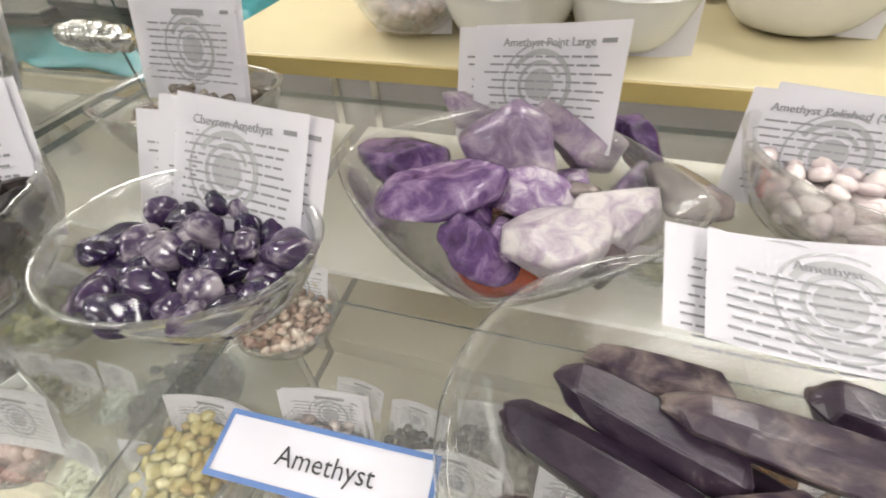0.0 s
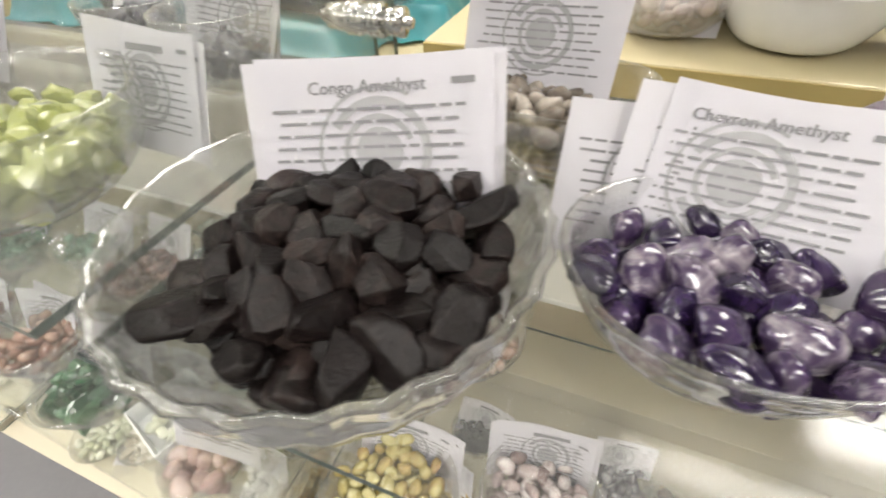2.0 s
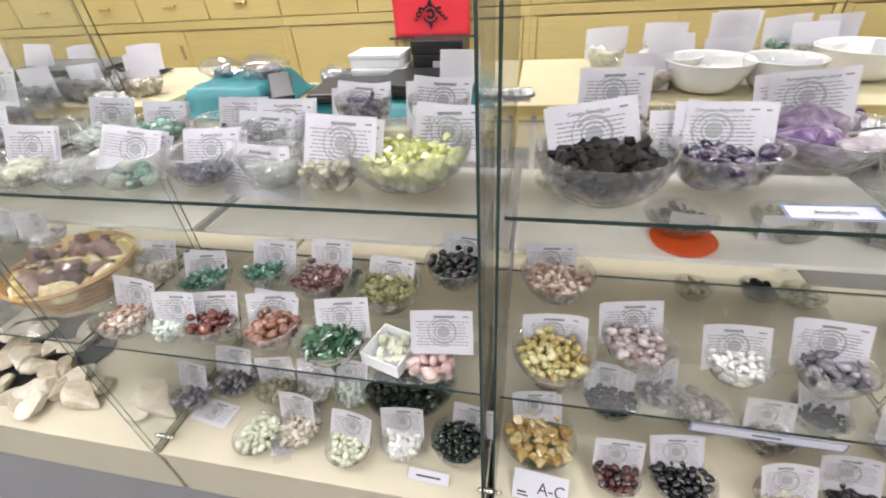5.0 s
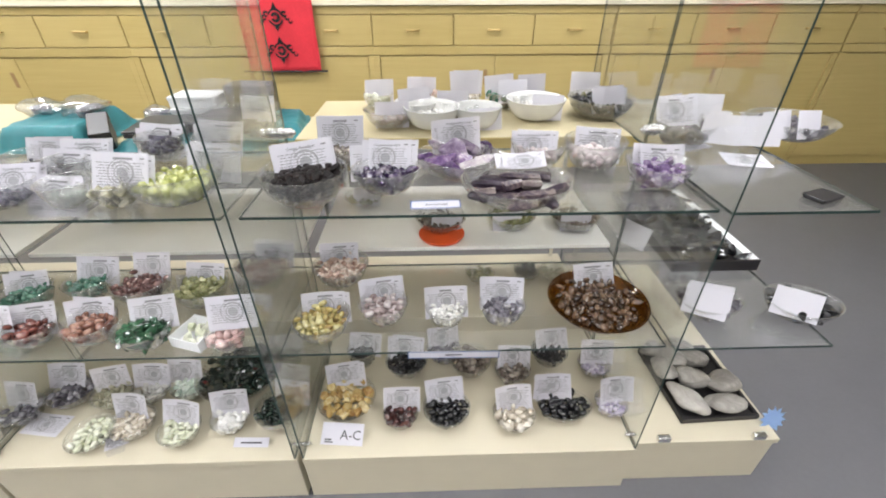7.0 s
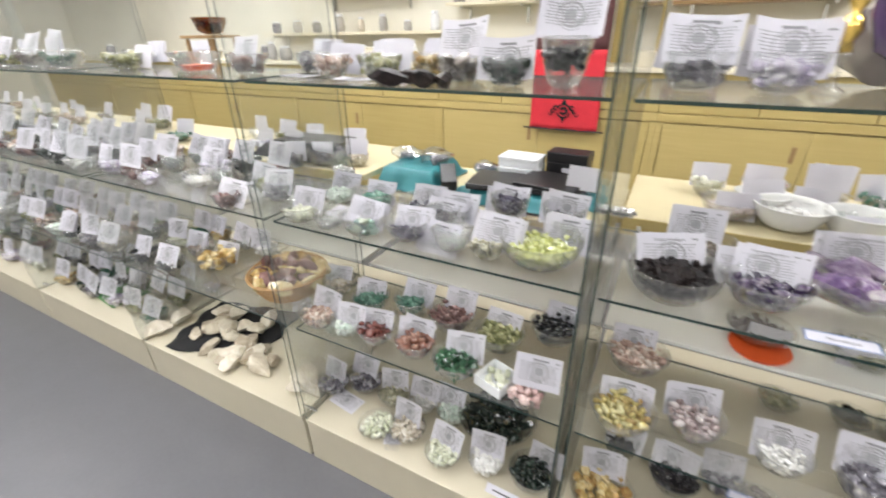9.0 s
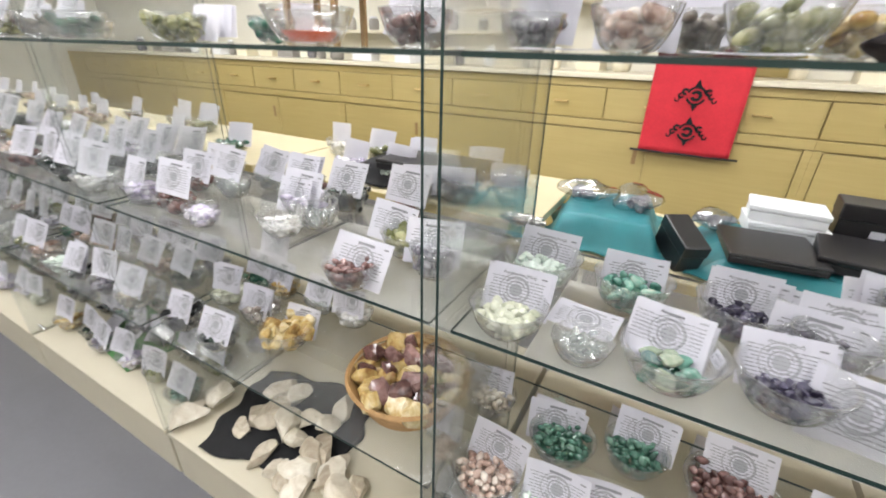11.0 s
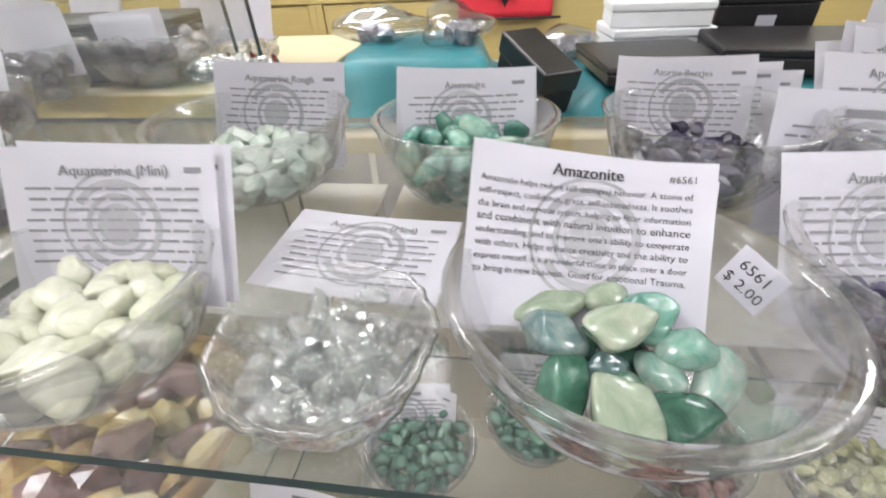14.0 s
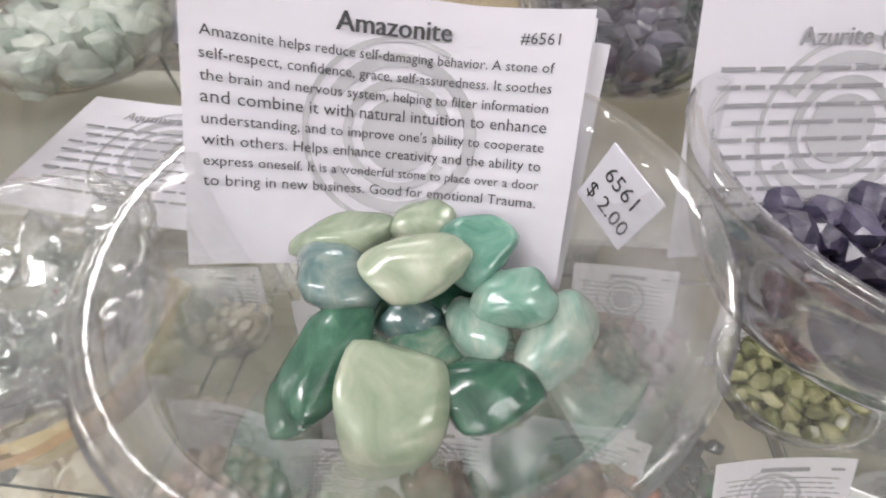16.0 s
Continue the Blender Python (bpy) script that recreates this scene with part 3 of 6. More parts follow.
def bowl_mesh(shape, R, H, seg=56):
    th = 0.0052 if shape in ("dish", "round") and R > 0.05 else 0.0034
    if shape == "fluted":
        prof_r = lambda s: R * (0.42 + 0.58 * math.sin(s * math.pi / 2) ** 0.8)
        mod = lambda a, s: 1 + 0.012 * s * math.cos(28 * a)
        sy, seg = 1.0, 112
    elif shape == "oval":
        prof_r = lambda s: R * (0.45 + 0.55 * s ** 0.62)
        mod = lambda a, s: 1 + 0.03 * s * math.cos(3 * a)
        sy = 0.78
    elif shape == "dish":
        prof_r = lambda s: R * (0.55 + 0.45 * s ** 0.6)
        mod = lambda a, s: 1.0
        sy = 0.85
    elif shape == "diamond":
        prof_r = lambda s: R * (0.5 + 0.5 * s ** 0.7)
        mod = lambda a, s: 1.04 / (abs(math.cos(a)) ** 1.35 + abs(math.sin(a)) ** 1.35) ** (1 / 1.35)
        sy = 0.86
    elif shape == "square":
        prof_r = lambda s: R * (0.55 + 0.45 * s ** 0.7)
        mod = lambda a, s: 1.0 / (abs(math.cos(a)) ** 3.6 + abs(math.sin(a)) ** 3.6) ** (1 / 3.6)
        sy = 0.8
    elif shape == "wavy":
        prof_r = lambda s: R * (0.55 + 0.45 * s ** 0.6)
        mod = lambda a, s: 1 + 0.02 * s * math.cos(9 * a) + 0.012 * math.sin(23 * a + 9 * s)
        sy, seg = 1.0, 96
    else:
        prof_r = lambda s: R * (0.46 + 0.54 * s ** 0.58)
        mod = lambda a, s: 1.0
        sy = 1.0
    n = 9
    prof = [(0, 0.0015, 0), (R * 0.38, 0.0, 0.0)]
    prof += [(prof_r(i / n), 0.002 + (H - 0.002) * (i / n) ** 1.25, i / n) for i in range(n + 1)]
    prof += [(prof_r(1) + 0.0012, H + 0.0012, 1.0), (prof_r(1) - 0.0008, H + 0.0026, 1.0), (prof_r(1) - th, H + 0.0008, 1.0)]
    prof += [(prof_r(i / n) - th, 0.0055 + (H - 0.0055) * (i / n) ** 1.25, i / n) for i in range(n - 1, -1, -1)]
    prof += [(R * 0.3, 0.0055, 0.0), (0, 0.006, 0)]
    return revolve(prof, seg, mod, sy), sy


def inner_floor(rho, R, H):
    s = max(0.0, (rho / R - 0.46) / 0.54)
    return 0.006 + H * min(1.0, s) ** 2.15


def place_sites(R, H, size, fill, r, sy=1.0, cap=150):
    """Where the stones of a heap lie: from the top layer down."""
    sites = []
    size *= 0.9
    top = H * (0.22 + 0.46 * fill)
    for layer in range(3):
        tries, placed = 0, []
        gap = size * 0.74
        while tries < 420 and len(sites) + len(placed) < cap:
            tries += 1
            a, q = r.uniform(0, 2 * math.pi), math.sqrt(r.random())
            rho = q * R * (0.93 - 0.06 * layer)
            z = top + 0.12 * H * fill * (1 - 1.6 * q * q) - layer * size * 0.55
            low = inner_floor(rho, R, H) + size * 0.26
            if z < low:
                if layer or low > min(H * 0.98 + size * 0.2, top + size * 0.6):
                    continue
                z = low
            x, y = rho * math.cos(a), rho * math.sin(a) * sy
            if all((x - p[0]) ** 2 + (y - p[1]) ** 2 > gap * gap for p in placed):
                placed.append((x, y, z + r.uniform(-0.12, 0.12) * size))
        sites += placed
    return sites


def stone_turn(r, flat=25):
    return Euler((math.radians(r.gauss(0, flat)), math.radians(r.gauss(0, flat)), r.uniform(0, 2 * math.pi)))


def heap(x, y, z, sites, kind, size, mat, r, label):
    vs, fs, o = [], [], 0
    shapes = KINDS[kind]
    for sx, sy, sz in sites:
        v, f = shapes[r.randrange(len(shapes))]
        k = size * r.uniform(0.78, 1.25)
        rot = np.array(stone_turn(r).to_matrix())
        w = (v * k) @ rot.T + np.array((sx, sy, sz))
        vs.append(w)
        fs += [tuple(i + o for i in q) for q in f]
        o += len(v)
    if not vs:
        return
    me = mesh_of("stone_heap", np.concatenate(vs), fs, M[mat], kind in ("tumbled", "smooth", "worn"))
    ob = new("stone_heap", me)
    ob.location = (x, y, z)
    tagged(ob, label, "stones", "loose stones in bowls", "stuff")


SINGLE = {}


def single_stone(name, m, kind, index, mat, label, group):
    key = (kind, index, mat)
    if key not in SINGLE:
        v, f = KINDS[kind][index]
        SINGLE[key] = mesh_of(name, v, f, M[mat], kind in ("tumbled", "smooth", "worn"))
    ob = new(name, SINGLE[key])
    ob.matrix_world = m
    return tagged(ob, label, "stone", group)


BOWL_WORDS = {"fluted": "fluted clear glass bowl", "oval": "oval clear glass dish", "diamond": "pointed clear glass dish", "square": "squarish clear glass dish",
              "wavy": "rippled clear glass bowl", "amber": "shallow amber glass dish", "milk": "white opal glass bowl", "round": "round clear glass bowl", "dish": "wide clear glass dish"}


def stock(x, y, z, R, H, shape, mat, kind, size, fill, what, card, count=1, face=1, title="", singles=False, tilt=None):
    """A glass bowl on a shelf, its stones and the cards that stand in it."""
    size *= 0.74 if kind in ("chunk", "shard") else 0.88
    r = random.Random(int(x * 7919 + y * 104729 + z * 1299709))
    (vs, fs), sy = bowl_mesh(shape, R, H)
    ob = new("glass_bowl", mesh_of("glass_bowl", vs, fs, M[{"amber": "amber_glass", "milk": "milk"}.get(shape, "glass_bowl")], True))
    ob.matrix_world = pose(x, y, z + 0.0005, 0, 0, r.uniform(-12, 12))
    tagged(ob, "%s holding %s" % (BOWL_WORDS[shape], what), "bowl", "glass bowls of stones")
    if kind != "none":
        sites = place_sites(R * (0.84 if kind == "worn" else 0.88), H, size, fill, r, sy)
        if singles:
            shape_of = {"tumbled": "smooth", "worn": "worn"}.get(kind, "lump")
            heap(x, y, z, sites[100:], shape_of, size, mat, r, "lower layers of " + what + " in a glass bowl")
            for sx, sy2, sz in sites[:100]:
                k = size * r.uniform(0.8, 1.25)
                m = Matrix.LocRotScale((x + sx, y + sy2, z + sz), stone_turn(r), (k, k, k))
                single_stone("stone", m, shape_of, r.randrange(9), mat + "_one", "one of the " + what, what)
        else:
            heap(x, y, z, sites, kind, size, mat, r, "heap of " + what + " in a glass bowl")
    if card is not None:
        cards(x + card[0], y + card[1], z + (card[2] if z > 0.9 else max(card[2], 0.100 if z < 0.4 else 0.078)), count, face, title, r, tilt)


# ---- the room ----
X0, X1, Y0, Y1 = -8.2, 6.4, -4.4, 3.05
tagged(box("floor", X0, X1, Y0, Y1, -0.1, 0.0, M["floor"]), "smooth grey vinyl floor", "floor", kind="structure")
tagged(box("ceiling", X0, X1, Y0, Y1, CEIL, CEIL + 0.1, M["ceiling"]), "white tiled ceiling", "ceiling", kind="structure")
for nm, a in (("wall_north", (X0, X1, Y1, Y1 + 0.12)), ("wall_south", (X0, X1, Y0 - 0.12, Y0)), ("wall_west", (X0 - 0.12, X0, Y0, Y1)), ("wall_east", (X1, X1 + 0.12, Y0, Y1))):
    tagged(box(nm, *a, -0.1, CEIL + 0.1, M["wall"]), "cream painted wall", "wall", kind="structure")


# Unseen fixture body, added between the downward and upward lamps; its shape is invented.
def ceiling_fixture(x, y):
    e = empty("ceiling_light", pose(x, y, CEIL - 0.001), "unseen white metal fixture body added at the ceiling lamps", "ceiling light", "ceiling lights")
    box("housing", -0.66, 0.66, -0.19, 0.19, -0.36, -0.29, M["white_box"], e, 0.006)
    for sx in (-0.5, 0.5):
        box("hanger", sx - 0.006, sx + 0.006, -0.006, 0.006, -0.2895, 0.0, M["metal"], e)


for lx in (-4.4, -1.5, 1.4):
    for ly in (-2.6, -0.5, 1.3):
        ceiling_fixture(lx, ly)

# long birch cabinets against the far wall
CAB_Y, TOP = 2.547, 1.165


def cabinet_unit(x0, n):
    """A run of n drawers over two sliding doors."""
    w = 0.556
    x1 = x0 + w * n
    e = empty("wall_cabinet", pose(0, 0, 0), "yellow birch cabinet with drawers over sliding doors", "cabinet", "birch cabinets along the wall")
    box("body", x0, x1, CAB_Y + 0.02, Y1, 0.0, TOP - 0.004, M["wood"], e)
    box("rail", x0, x1, CAB_Y - 0.004, CAB_Y + 0.0195, 0.860, 0.914, M["wood"], e, 0.003)
    box("top_rail", x0, x1, CAB_Y - 0.002, CAB_Y + 0.0195, 1.114, TOP - 0.004, M["wood"], e, 0.002)
    for i in range(n):
        a = x0 + i * w
        d = box("drawer", a + 0.004, a + w - 0.004, CAB_Y, CAB_Y + 0.0195, 0.920, 1.108, M["wood"], e, 0.003)
        bm = bmesh.new()
        cx = a + w / 2
        add_box(bm, cx - 0.045, cx + 0.045, CAB_Y - 0.030, CAB_Y - 0.020, 1.009, 1.021, 0.003)
        for s in (-1, 1):
            add_box(bm, cx + s * 0.04 - 0.005, cx + s * 0.04 + 0.005, CAB_Y - 0.022, CAB_Y - 0.0005, 1.010, 1.020, 0.002)
        part("handle", bm, M["brass"], d, "small brass bar handle")
    m = (x0 + x1) / 2
    box("sliding_door", x0 + 0.045, m + 0.02, CAB_Y + 0.003, CAB_Y + 0.0185, 0.08, 0.850, M["wood"], e, 0.002)
    box("sliding_door", m + 0.022, x1 - 0.045, CAB_Y + 0.006, CAB_Y + 0.0188, 0.08, 0.850, M["wood"], e, 0.002)
    for s in (x0 + 0.02, x1 - 0.02):
        box("stile", s - 0.02, s + 0.02, CAB_Y - 0.003, CAB_Y + 0.0192, 0.08, 0.857, M["wood"], e, 0.002)
    box("plinth", x0, x1, CAB_Y + 0.03, CAB_Y + 0.035, 0.0, 0.075, M["wood_dark"], e)
    box("finger_slot", m - 0.055, m - 0.03, CAB_Y + 0.0005, CAB_Y + 0.0035, 0.66, 0.76, M["wood_dark"], e)


for i in range(6):
    cabinet_unit(1.645 - 0.556 * 3 * i - 1.668, 3)
cabinet_unit(1.655, 3)
cabinet_unit(3.333, 3)
tagged(box("countertop", -8.1, 5.02, CAB_Y - 0.03, Y1, TOP, TOP + 0.03, M["counter"], None, 0.004), "long cream countertop over birch cabinets", "countertop")
tagged(box("wood_column", 1.655, 1.80, 2.93, Y1, TOP + 0.031, CEIL - 0.001, M["wood"], None, 0.004), "yellow wooden column against the wall", "column", kind="structure")
tagged(box("wood_column", -0.44, -0.12, 2.99, Y1, TOP + 0.031, CEIL - 0.001, M["wood"], None, 0.004), "yellow wooden column against the wall", "column", kind="structure")


def wall_shelf(x0, x1, z, mat, word):
    e = empty("wall_shelf", pose(0, 0, 0), word + " shelf on metal brackets on the wall", "shelf", "wall shelves")
    box("board", x0, x1, 2.80, Y1, z, z + 0.022, mat, e, 0.003)
    for x in (x0 + 0.12, x1 - 0.12):
        bm = bmesh.new()
        add_box(bm, x - 0.01, x + 0.01, 2.84, Y1, z - 0.02, z - 0.0005)
        add_box(bm, x - 0.01, x + 0.01, Y1 - 0.02, Y1, z - 0.13, z - 0.021)
        part("bracket", bm, M["metal"], e)


wall_shelf(-3.9, -1.55, 1.415, M["counter"], "cream")
wall_shelf(-1.75, -1.0, 1.612, M["counter"], "cream")
wall_shelf(-0.08, 0.9, 1.56, M["wood_dark"], "dark wooden")
wall_shelf(-3.2, -2.1, 1.75, M["counter"], "cream")


def banner():
    e = empty("hanging_banner", pose(-0.64, 2.50, 0.0), "long red cloth banner with dark emblems hanging before cabinets", "banner")
    cloth = []
    for nm, z0, z1, mat in (("lower_cloth", 0.765, 1.30, "red_cloth"), ("upper_cloth", 1.3005, 2.05, "maroon_cloth")):
        nx, nz = 16, 14
        vs = [(-0.245 + 0.49 * i / nx, 0.006 * math.sin(i * 0.9 + j * 0.2) + 0.004 * math.sin(j * 0.7), z0 + (z1 - z0) * j / nz) for j in range(nz + 1) for i in range(nx + 1)]
        fs = [(j * (nx + 1) + i, j * (nx + 1) + i + 1, (j + 1) * (nx + 1) + i + 1, (j + 1) * (nx + 1) + i) for j in range(nz) for i in range(nx)]
        ob = new(nm, mesh_of(nm, vs, fs, M[mat], True))
        so = ob.modifiers.new("thick", "SOLIDIFY")
        so.thickness = 0.003
        ob.parent = e
    bm = bmesh.new()
    cylinder_bm(bm, 0.006, 0.006, -0.29, 0.29, 12, pose(0, 0, 0.765, 0, 90, 0))
    part("rod", bm, M["black_box"], e, "thin black rod")
    for zc in (0.90, 1.10):
        vs, fs = [], []
        shapes = [ring(0.012, 0.03, 0, 0, 200, 520, 24), ring(0.04, 0.052, 0, 0, 20, 160, 16), ring(0.04, 0.052, 0, 0, 200, 340, 16)]
        for sgn in (-1, 1):
            for k in range(3):
                shapes.append(ring(0.006, 0.02 - 0.003 * k, sgn * (0.058 + 0.018 * k), 0.02 - 0.022 * k, 30 + 60 * k, 300 + 50 * k, 12))
        shapes.append(([(-0.018, 0.05), (0.018, 0.05), (0, 0.09)], [(0, 1, 2)]))
        shapes.append(([(-0.016, -0.05), (0.016, -0.05), (0, -0.085)], [(0, 2, 1)]))
        v2, f2 = join_flat(shapes)
        ob = new("emblem", mesh_of("emblem", [(u, -0.016, zc + v) for u, v in v2], f2, M["black_cloth"]))
        ob.parent = e
    lines = [bar(-0.16, 0.16, 1.42 + 0.085 * k, 1.445 + 0.085 * k) for k in range(6)]
    v2, f2 = join_flat(lines)
    ob = new("printed_line", mesh_of("printed_line", [(u, -0.016, v) for u, v in v2], f2, M["faded_red"]))
    ob.parent = e


banner()

# ---- the glass cases ----
Z1, Z2, ZD, ZT = 0.946, 0.578, 0.198, 1.309
DEPTH, BACK = 0.376, 0.88
ZF, ZP = 0.620, 0.270
PANEL_TOP = 1.72


def glass_plate(name, x0, x1, y0, y1, z1, parent, th=0.006):
    """A glass shelf whose upper face is at z1, with a darker ground edge."""
    ob = box(name, x0, x1, y0, y1, z1 - th, z1, M["glass_sheet"], parent)
    ob.data.materials.append(M["edge"])
    for p in ob.data.polygons:
        p.material_index = 0 if abs(p.normal.z) > 0.5 else 1
    return ob


def glass_side(name, x, y0, y1, z0, z1, parent, th=0.004):
    ob = box(name, x - th / 2, x + th / 2, y0, y1, z0, z1, M["glass_panel"], parent)
    ob.data.materials.append(M["edge"])
    for p in ob.data.polygons:
        p.material_index = 0 if abs(p.normal.x) > 0.5 else 1
    return ob


def clamp(x, y, z, parent, k=1.0):
    bm = bmesh.new()
    for s in (-1, 1):
        cylinder_bm(bm, 0.011, 0.013, -0.011, 0.011, 20, pose(x + s * 0.016, y, z, 0, 90, 0))
        cylinder_bm(bm, 0.015, 0.015, -0.003, 0.003, 20, pose(x + s * 0.003, y, z, 0, 90, 0))
    cylinder_bm(bm, 0.005, 0.005, -0.035, 0.035, 12, pose(x, y, z, 0, 90, 0))
    bmesh.ops.transform(bm, matrix=Matrix.Translation((x, y, z)) @ Matrix.Scale(k, 4) @ Matrix.Translation((-x, -y, -z)), verts=bm.verts[:])
    part("clamp", bm, M["metal"], parent, "round chrome glass clamp", True)


def display_case(x0, x1, drop=0.0):
    e = empty("display_case", pose(0, 0, 0), "frameless glass display case on a cream laminate plinth", "display case", "row of glass cases")
    box("plinth", x0 - 0.012, x1 + 0.012, -0.016, BACK, 0.0, ZD - 0.020, M["laminate"], e, 0.002)
    box("deck", x0 - 0.012, x1 + 0.012, -0.020, BACK + 0.004, ZD - 0.0198, ZD, M["laminate"], e, 0.002)
    for x in (x0 - 0.008, x1 + 0.008):
        glass_side("side_panel", x, -0.018, DEPTH, ZD + 0.0005, PANEL_TOP, e)
        clamp(x, DEPTH - 0.03, Z1 + 0.055, e)
        clamp(x, 0.02, ZD + 0.011, e, 0.5)
    for z, nm in ((ZT, "top_shelf"), (Z1, "upper_shelf"), (Z2, "lower_shelf")):
        glass_plate(nm, x0 - 0.002, x1 + 0.002, 0.012, DEPTH - 0.001, z, e)
    # far side: a birch board and a glass shelf that face the other aisle
    box("far_board", x0 - 0.012, x1 + 0.012, 0.455, BACK, Z1 - 0.018 - drop, Z1 + 0.004 - drop, M["board"], e, 0.002)
    box("board_edge", x0 - 0.012, x1 + 0.012, 0.4515, 0.4548, Z1 - 0.018 - drop, Z1 + 0.003 - drop, M["wood"], e, 0.001, "yellow birch edge strip")
    box("far_shelf", x0, x1, 0.405, BACK - 0.02, ZF - 0.012, ZF, M["milky_shelf"], e, 0.001)
    box("far_step", x0 - 0.011, x1 + 0.011, 0.47, BACK + 0.002, ZD + 0.0003, ZP, M["laminate"], e, 0.002)
    for x in (x0 + 0.03, x1 - 0.03):
        box("post", x - 0.008, x + 0.008, BACK - 0.02, BACK - 0.004, ZP + 0.0005, Z1 - 0.0185 - drop, M["metal"], e)


LOW = 0.055
CASES = ((0.002, 0.922), (-0.865, -0.037), (-1.825, -0.905), (-2.785, -1.865), (-3.745, -2.825), (-4.705, -3.785))
for ca, cb in CASES:
    display_case(ca, cb, LOW if ca == -0.865 else 0.0)


def end_case():
    e = empty("display_case", pose(0, 0, 0), "glass end case on a cream laminate plinth facing the side aisle", "display case", "row of glass cases")
    box("plinth", 0.940, 1.358, 0.004, BACK, 0.0, ZD - 0.020, M["laminate"], e, 0.002)
    box("deck", 0.940, 1.364, -0.001, BACK + 0.004, ZD - 0.0198, ZD, M["laminate"], e, 0.002)
    glass_plate("upper_shelf", 0.942, 1.235, 0.001, BACK, Z1, e)
    glass_plate("lower_shelf", 0.942, 1.328, 0.001, BACK, Z2, e)
    glass_plate("top_shelf", 0.942, 1.18, 0.001, BACK, ZT, e)
    glass_side("side_panel", 0.948, 0.40, BACK, ZD + 0.0005, PANEL_TOP, e)
    for x in (1.02, 1.30):
        bm = bmesh.new()
        add_box(bm, x - 0.018, x + 0.018, -0.004, 0.012, ZD + 0.0005, ZD + 0.022, 0.003)
        part("clamp", bm, M["metal"], e, "small chrome clamp")


end_case()

# ---- stones lying singly in the nearest dishes ----


def pebble(x, y, z, lx, ly, lz, rx, ry, rz, index, mat, label, group, kind="smooth"):
    m = pose(x, y, z, rx, ry, rz) @ Matrix.Diagonal((lx, ly, lz, 1))
    return single_stone("stone", m, kind, index, mat, label, group)


# ---- bowls of stones, case by case ----

# case A, upper shelf
stock(0.117, 0.076, 0.946, 0.083, 0.068, 'fluted', 'congo', 'worn', 0.0200, 1.12, 'rough dark brown-violet amethyst chunks', None, singles=True)
stock(0.271, 0.118, 0.946, 0.072, 0.051, 'oval', 'chevron', 'tumbled', 0.0245, 0.95, 'polished dark violet and white amethyst pebbles', None, singles=True)
stock(0.425, 0.205, 0.946, 0.104, 0.048, 'diamond', 'none', 'none', 0.050, 1.00, 'amethyst points', None)
stock(0.535, 0.074, 0.946, 0.113, 0.043, 'dish', 'none', 'none', 0.060, 1.00, 'long amethyst crystals', None)
stock(0.852, 0.137, 0.946, 0.070, 0.050, 'round', 'amethyst', 'chunk', 0.026, 0.80, 'violet amethyst chunks', (0.012, 0.065, 0.067), count=2)
stock(0.745, 0.240, 0.946, 0.070, 0.065, 'round', 'pale_pink', 'tumbled', 0.020, 0.60, 'pale pink polished amethyst stones', (0.018, 0.068, 0.073), count=2)
stock(0.620, 0.262, 0.946, 0.066, 0.055, 'round', 'pale_pink', 'tumbled', 0.020, 0.60, 'pale pink polished amethyst stones', None)
stock(0.170, 0.252, 0.946, 0.066, 0.055, 'square', 'greybrown', 'tumbled', 0.018, 1.00, 'grey-brown tumbled pebbles', None)

# case A, lower shelf
stock(0.101, 0.300, 0.578, 0.079, 0.060, 'round', 'pinkwhite', 'tumbled', 0.019, 1.10, 'pink and cream pebbles', (-0.012, 0.072, 0.084), count=2)
stock(0.089, 0.083, 0.578, 0.072, 0.055, 'round', 'citron', 'tumbled', 0.022, 1.00, 'green and ochre polished pebbles', (0.000, 0.067, 0.071), count=2)
stock(0.238, 0.131, 0.578, 0.062, 0.055, 'round', 'pinkgrey', 'tumbled', 0.022, 1.10, 'pinkish grey polished pebbles', (0.000, 0.057, 0.092), count=2)
stock(0.397, 0.114, 0.578, 0.052, 0.050, 'round', 'white', 'tumbled', 0.017, 0.90, 'white milky pebbles', (0.001, 0.048, 0.079))
stock(0.539, 0.117, 0.578, 0.058, 0.055, 'round', 'slate', 'tumbled', 0.022, 1.10, 'violet-grey polished pebbles', (0.002, 0.053, 0.099), count=2)
stock(0.791, 0.138, 0.578, 0.127, 0.045, 'amber', 'brown', 'tumbled', 0.024, 1.00, 'glossy brown pebbles', (0.023, 0.117, 0.065))

# case A, deck
stock(0.120, 0.325, 0.198, 0.050, 0.075, 'round', 'black', 'tumbled', 0.020, 1.00, 'black stones', (0.006, 0.046, 0.102))
stock(0.271, 0.288, 0.198, 0.069, 0.055, 'round', 'black', 'tumbled', 0.026, 1.10, 'black polished pebbles', (-0.010, 0.063, 0.081), count=2)
stock(0.397, 0.338, 0.198, 0.059, 0.050, 'round', 'slate', 'tumbled', 0.024, 0.80, 'grey-blue stones', (0.001, 0.054, 0.095))
stock(0.485, 0.286, 0.198, 0.069, 0.055, 'round', 'greybrown', 'tumbled', 0.028, 1.10, 'brown polished pebbles', None)
stock(0.620, 0.244, 0.198, 0.058, 0.050, 'round', 'greybrown', 'tumbled', 0.025, 1.00, 'grey-brown pebbles', (0.008, 0.053, 0.076))
stock(0.759, 0.316, 0.198, 0.062, 0.055, 'round', 'black', 'tumbled', 0.024, 1.00, 'black glossy pebbles', (0.016, 0.057, 0.075))
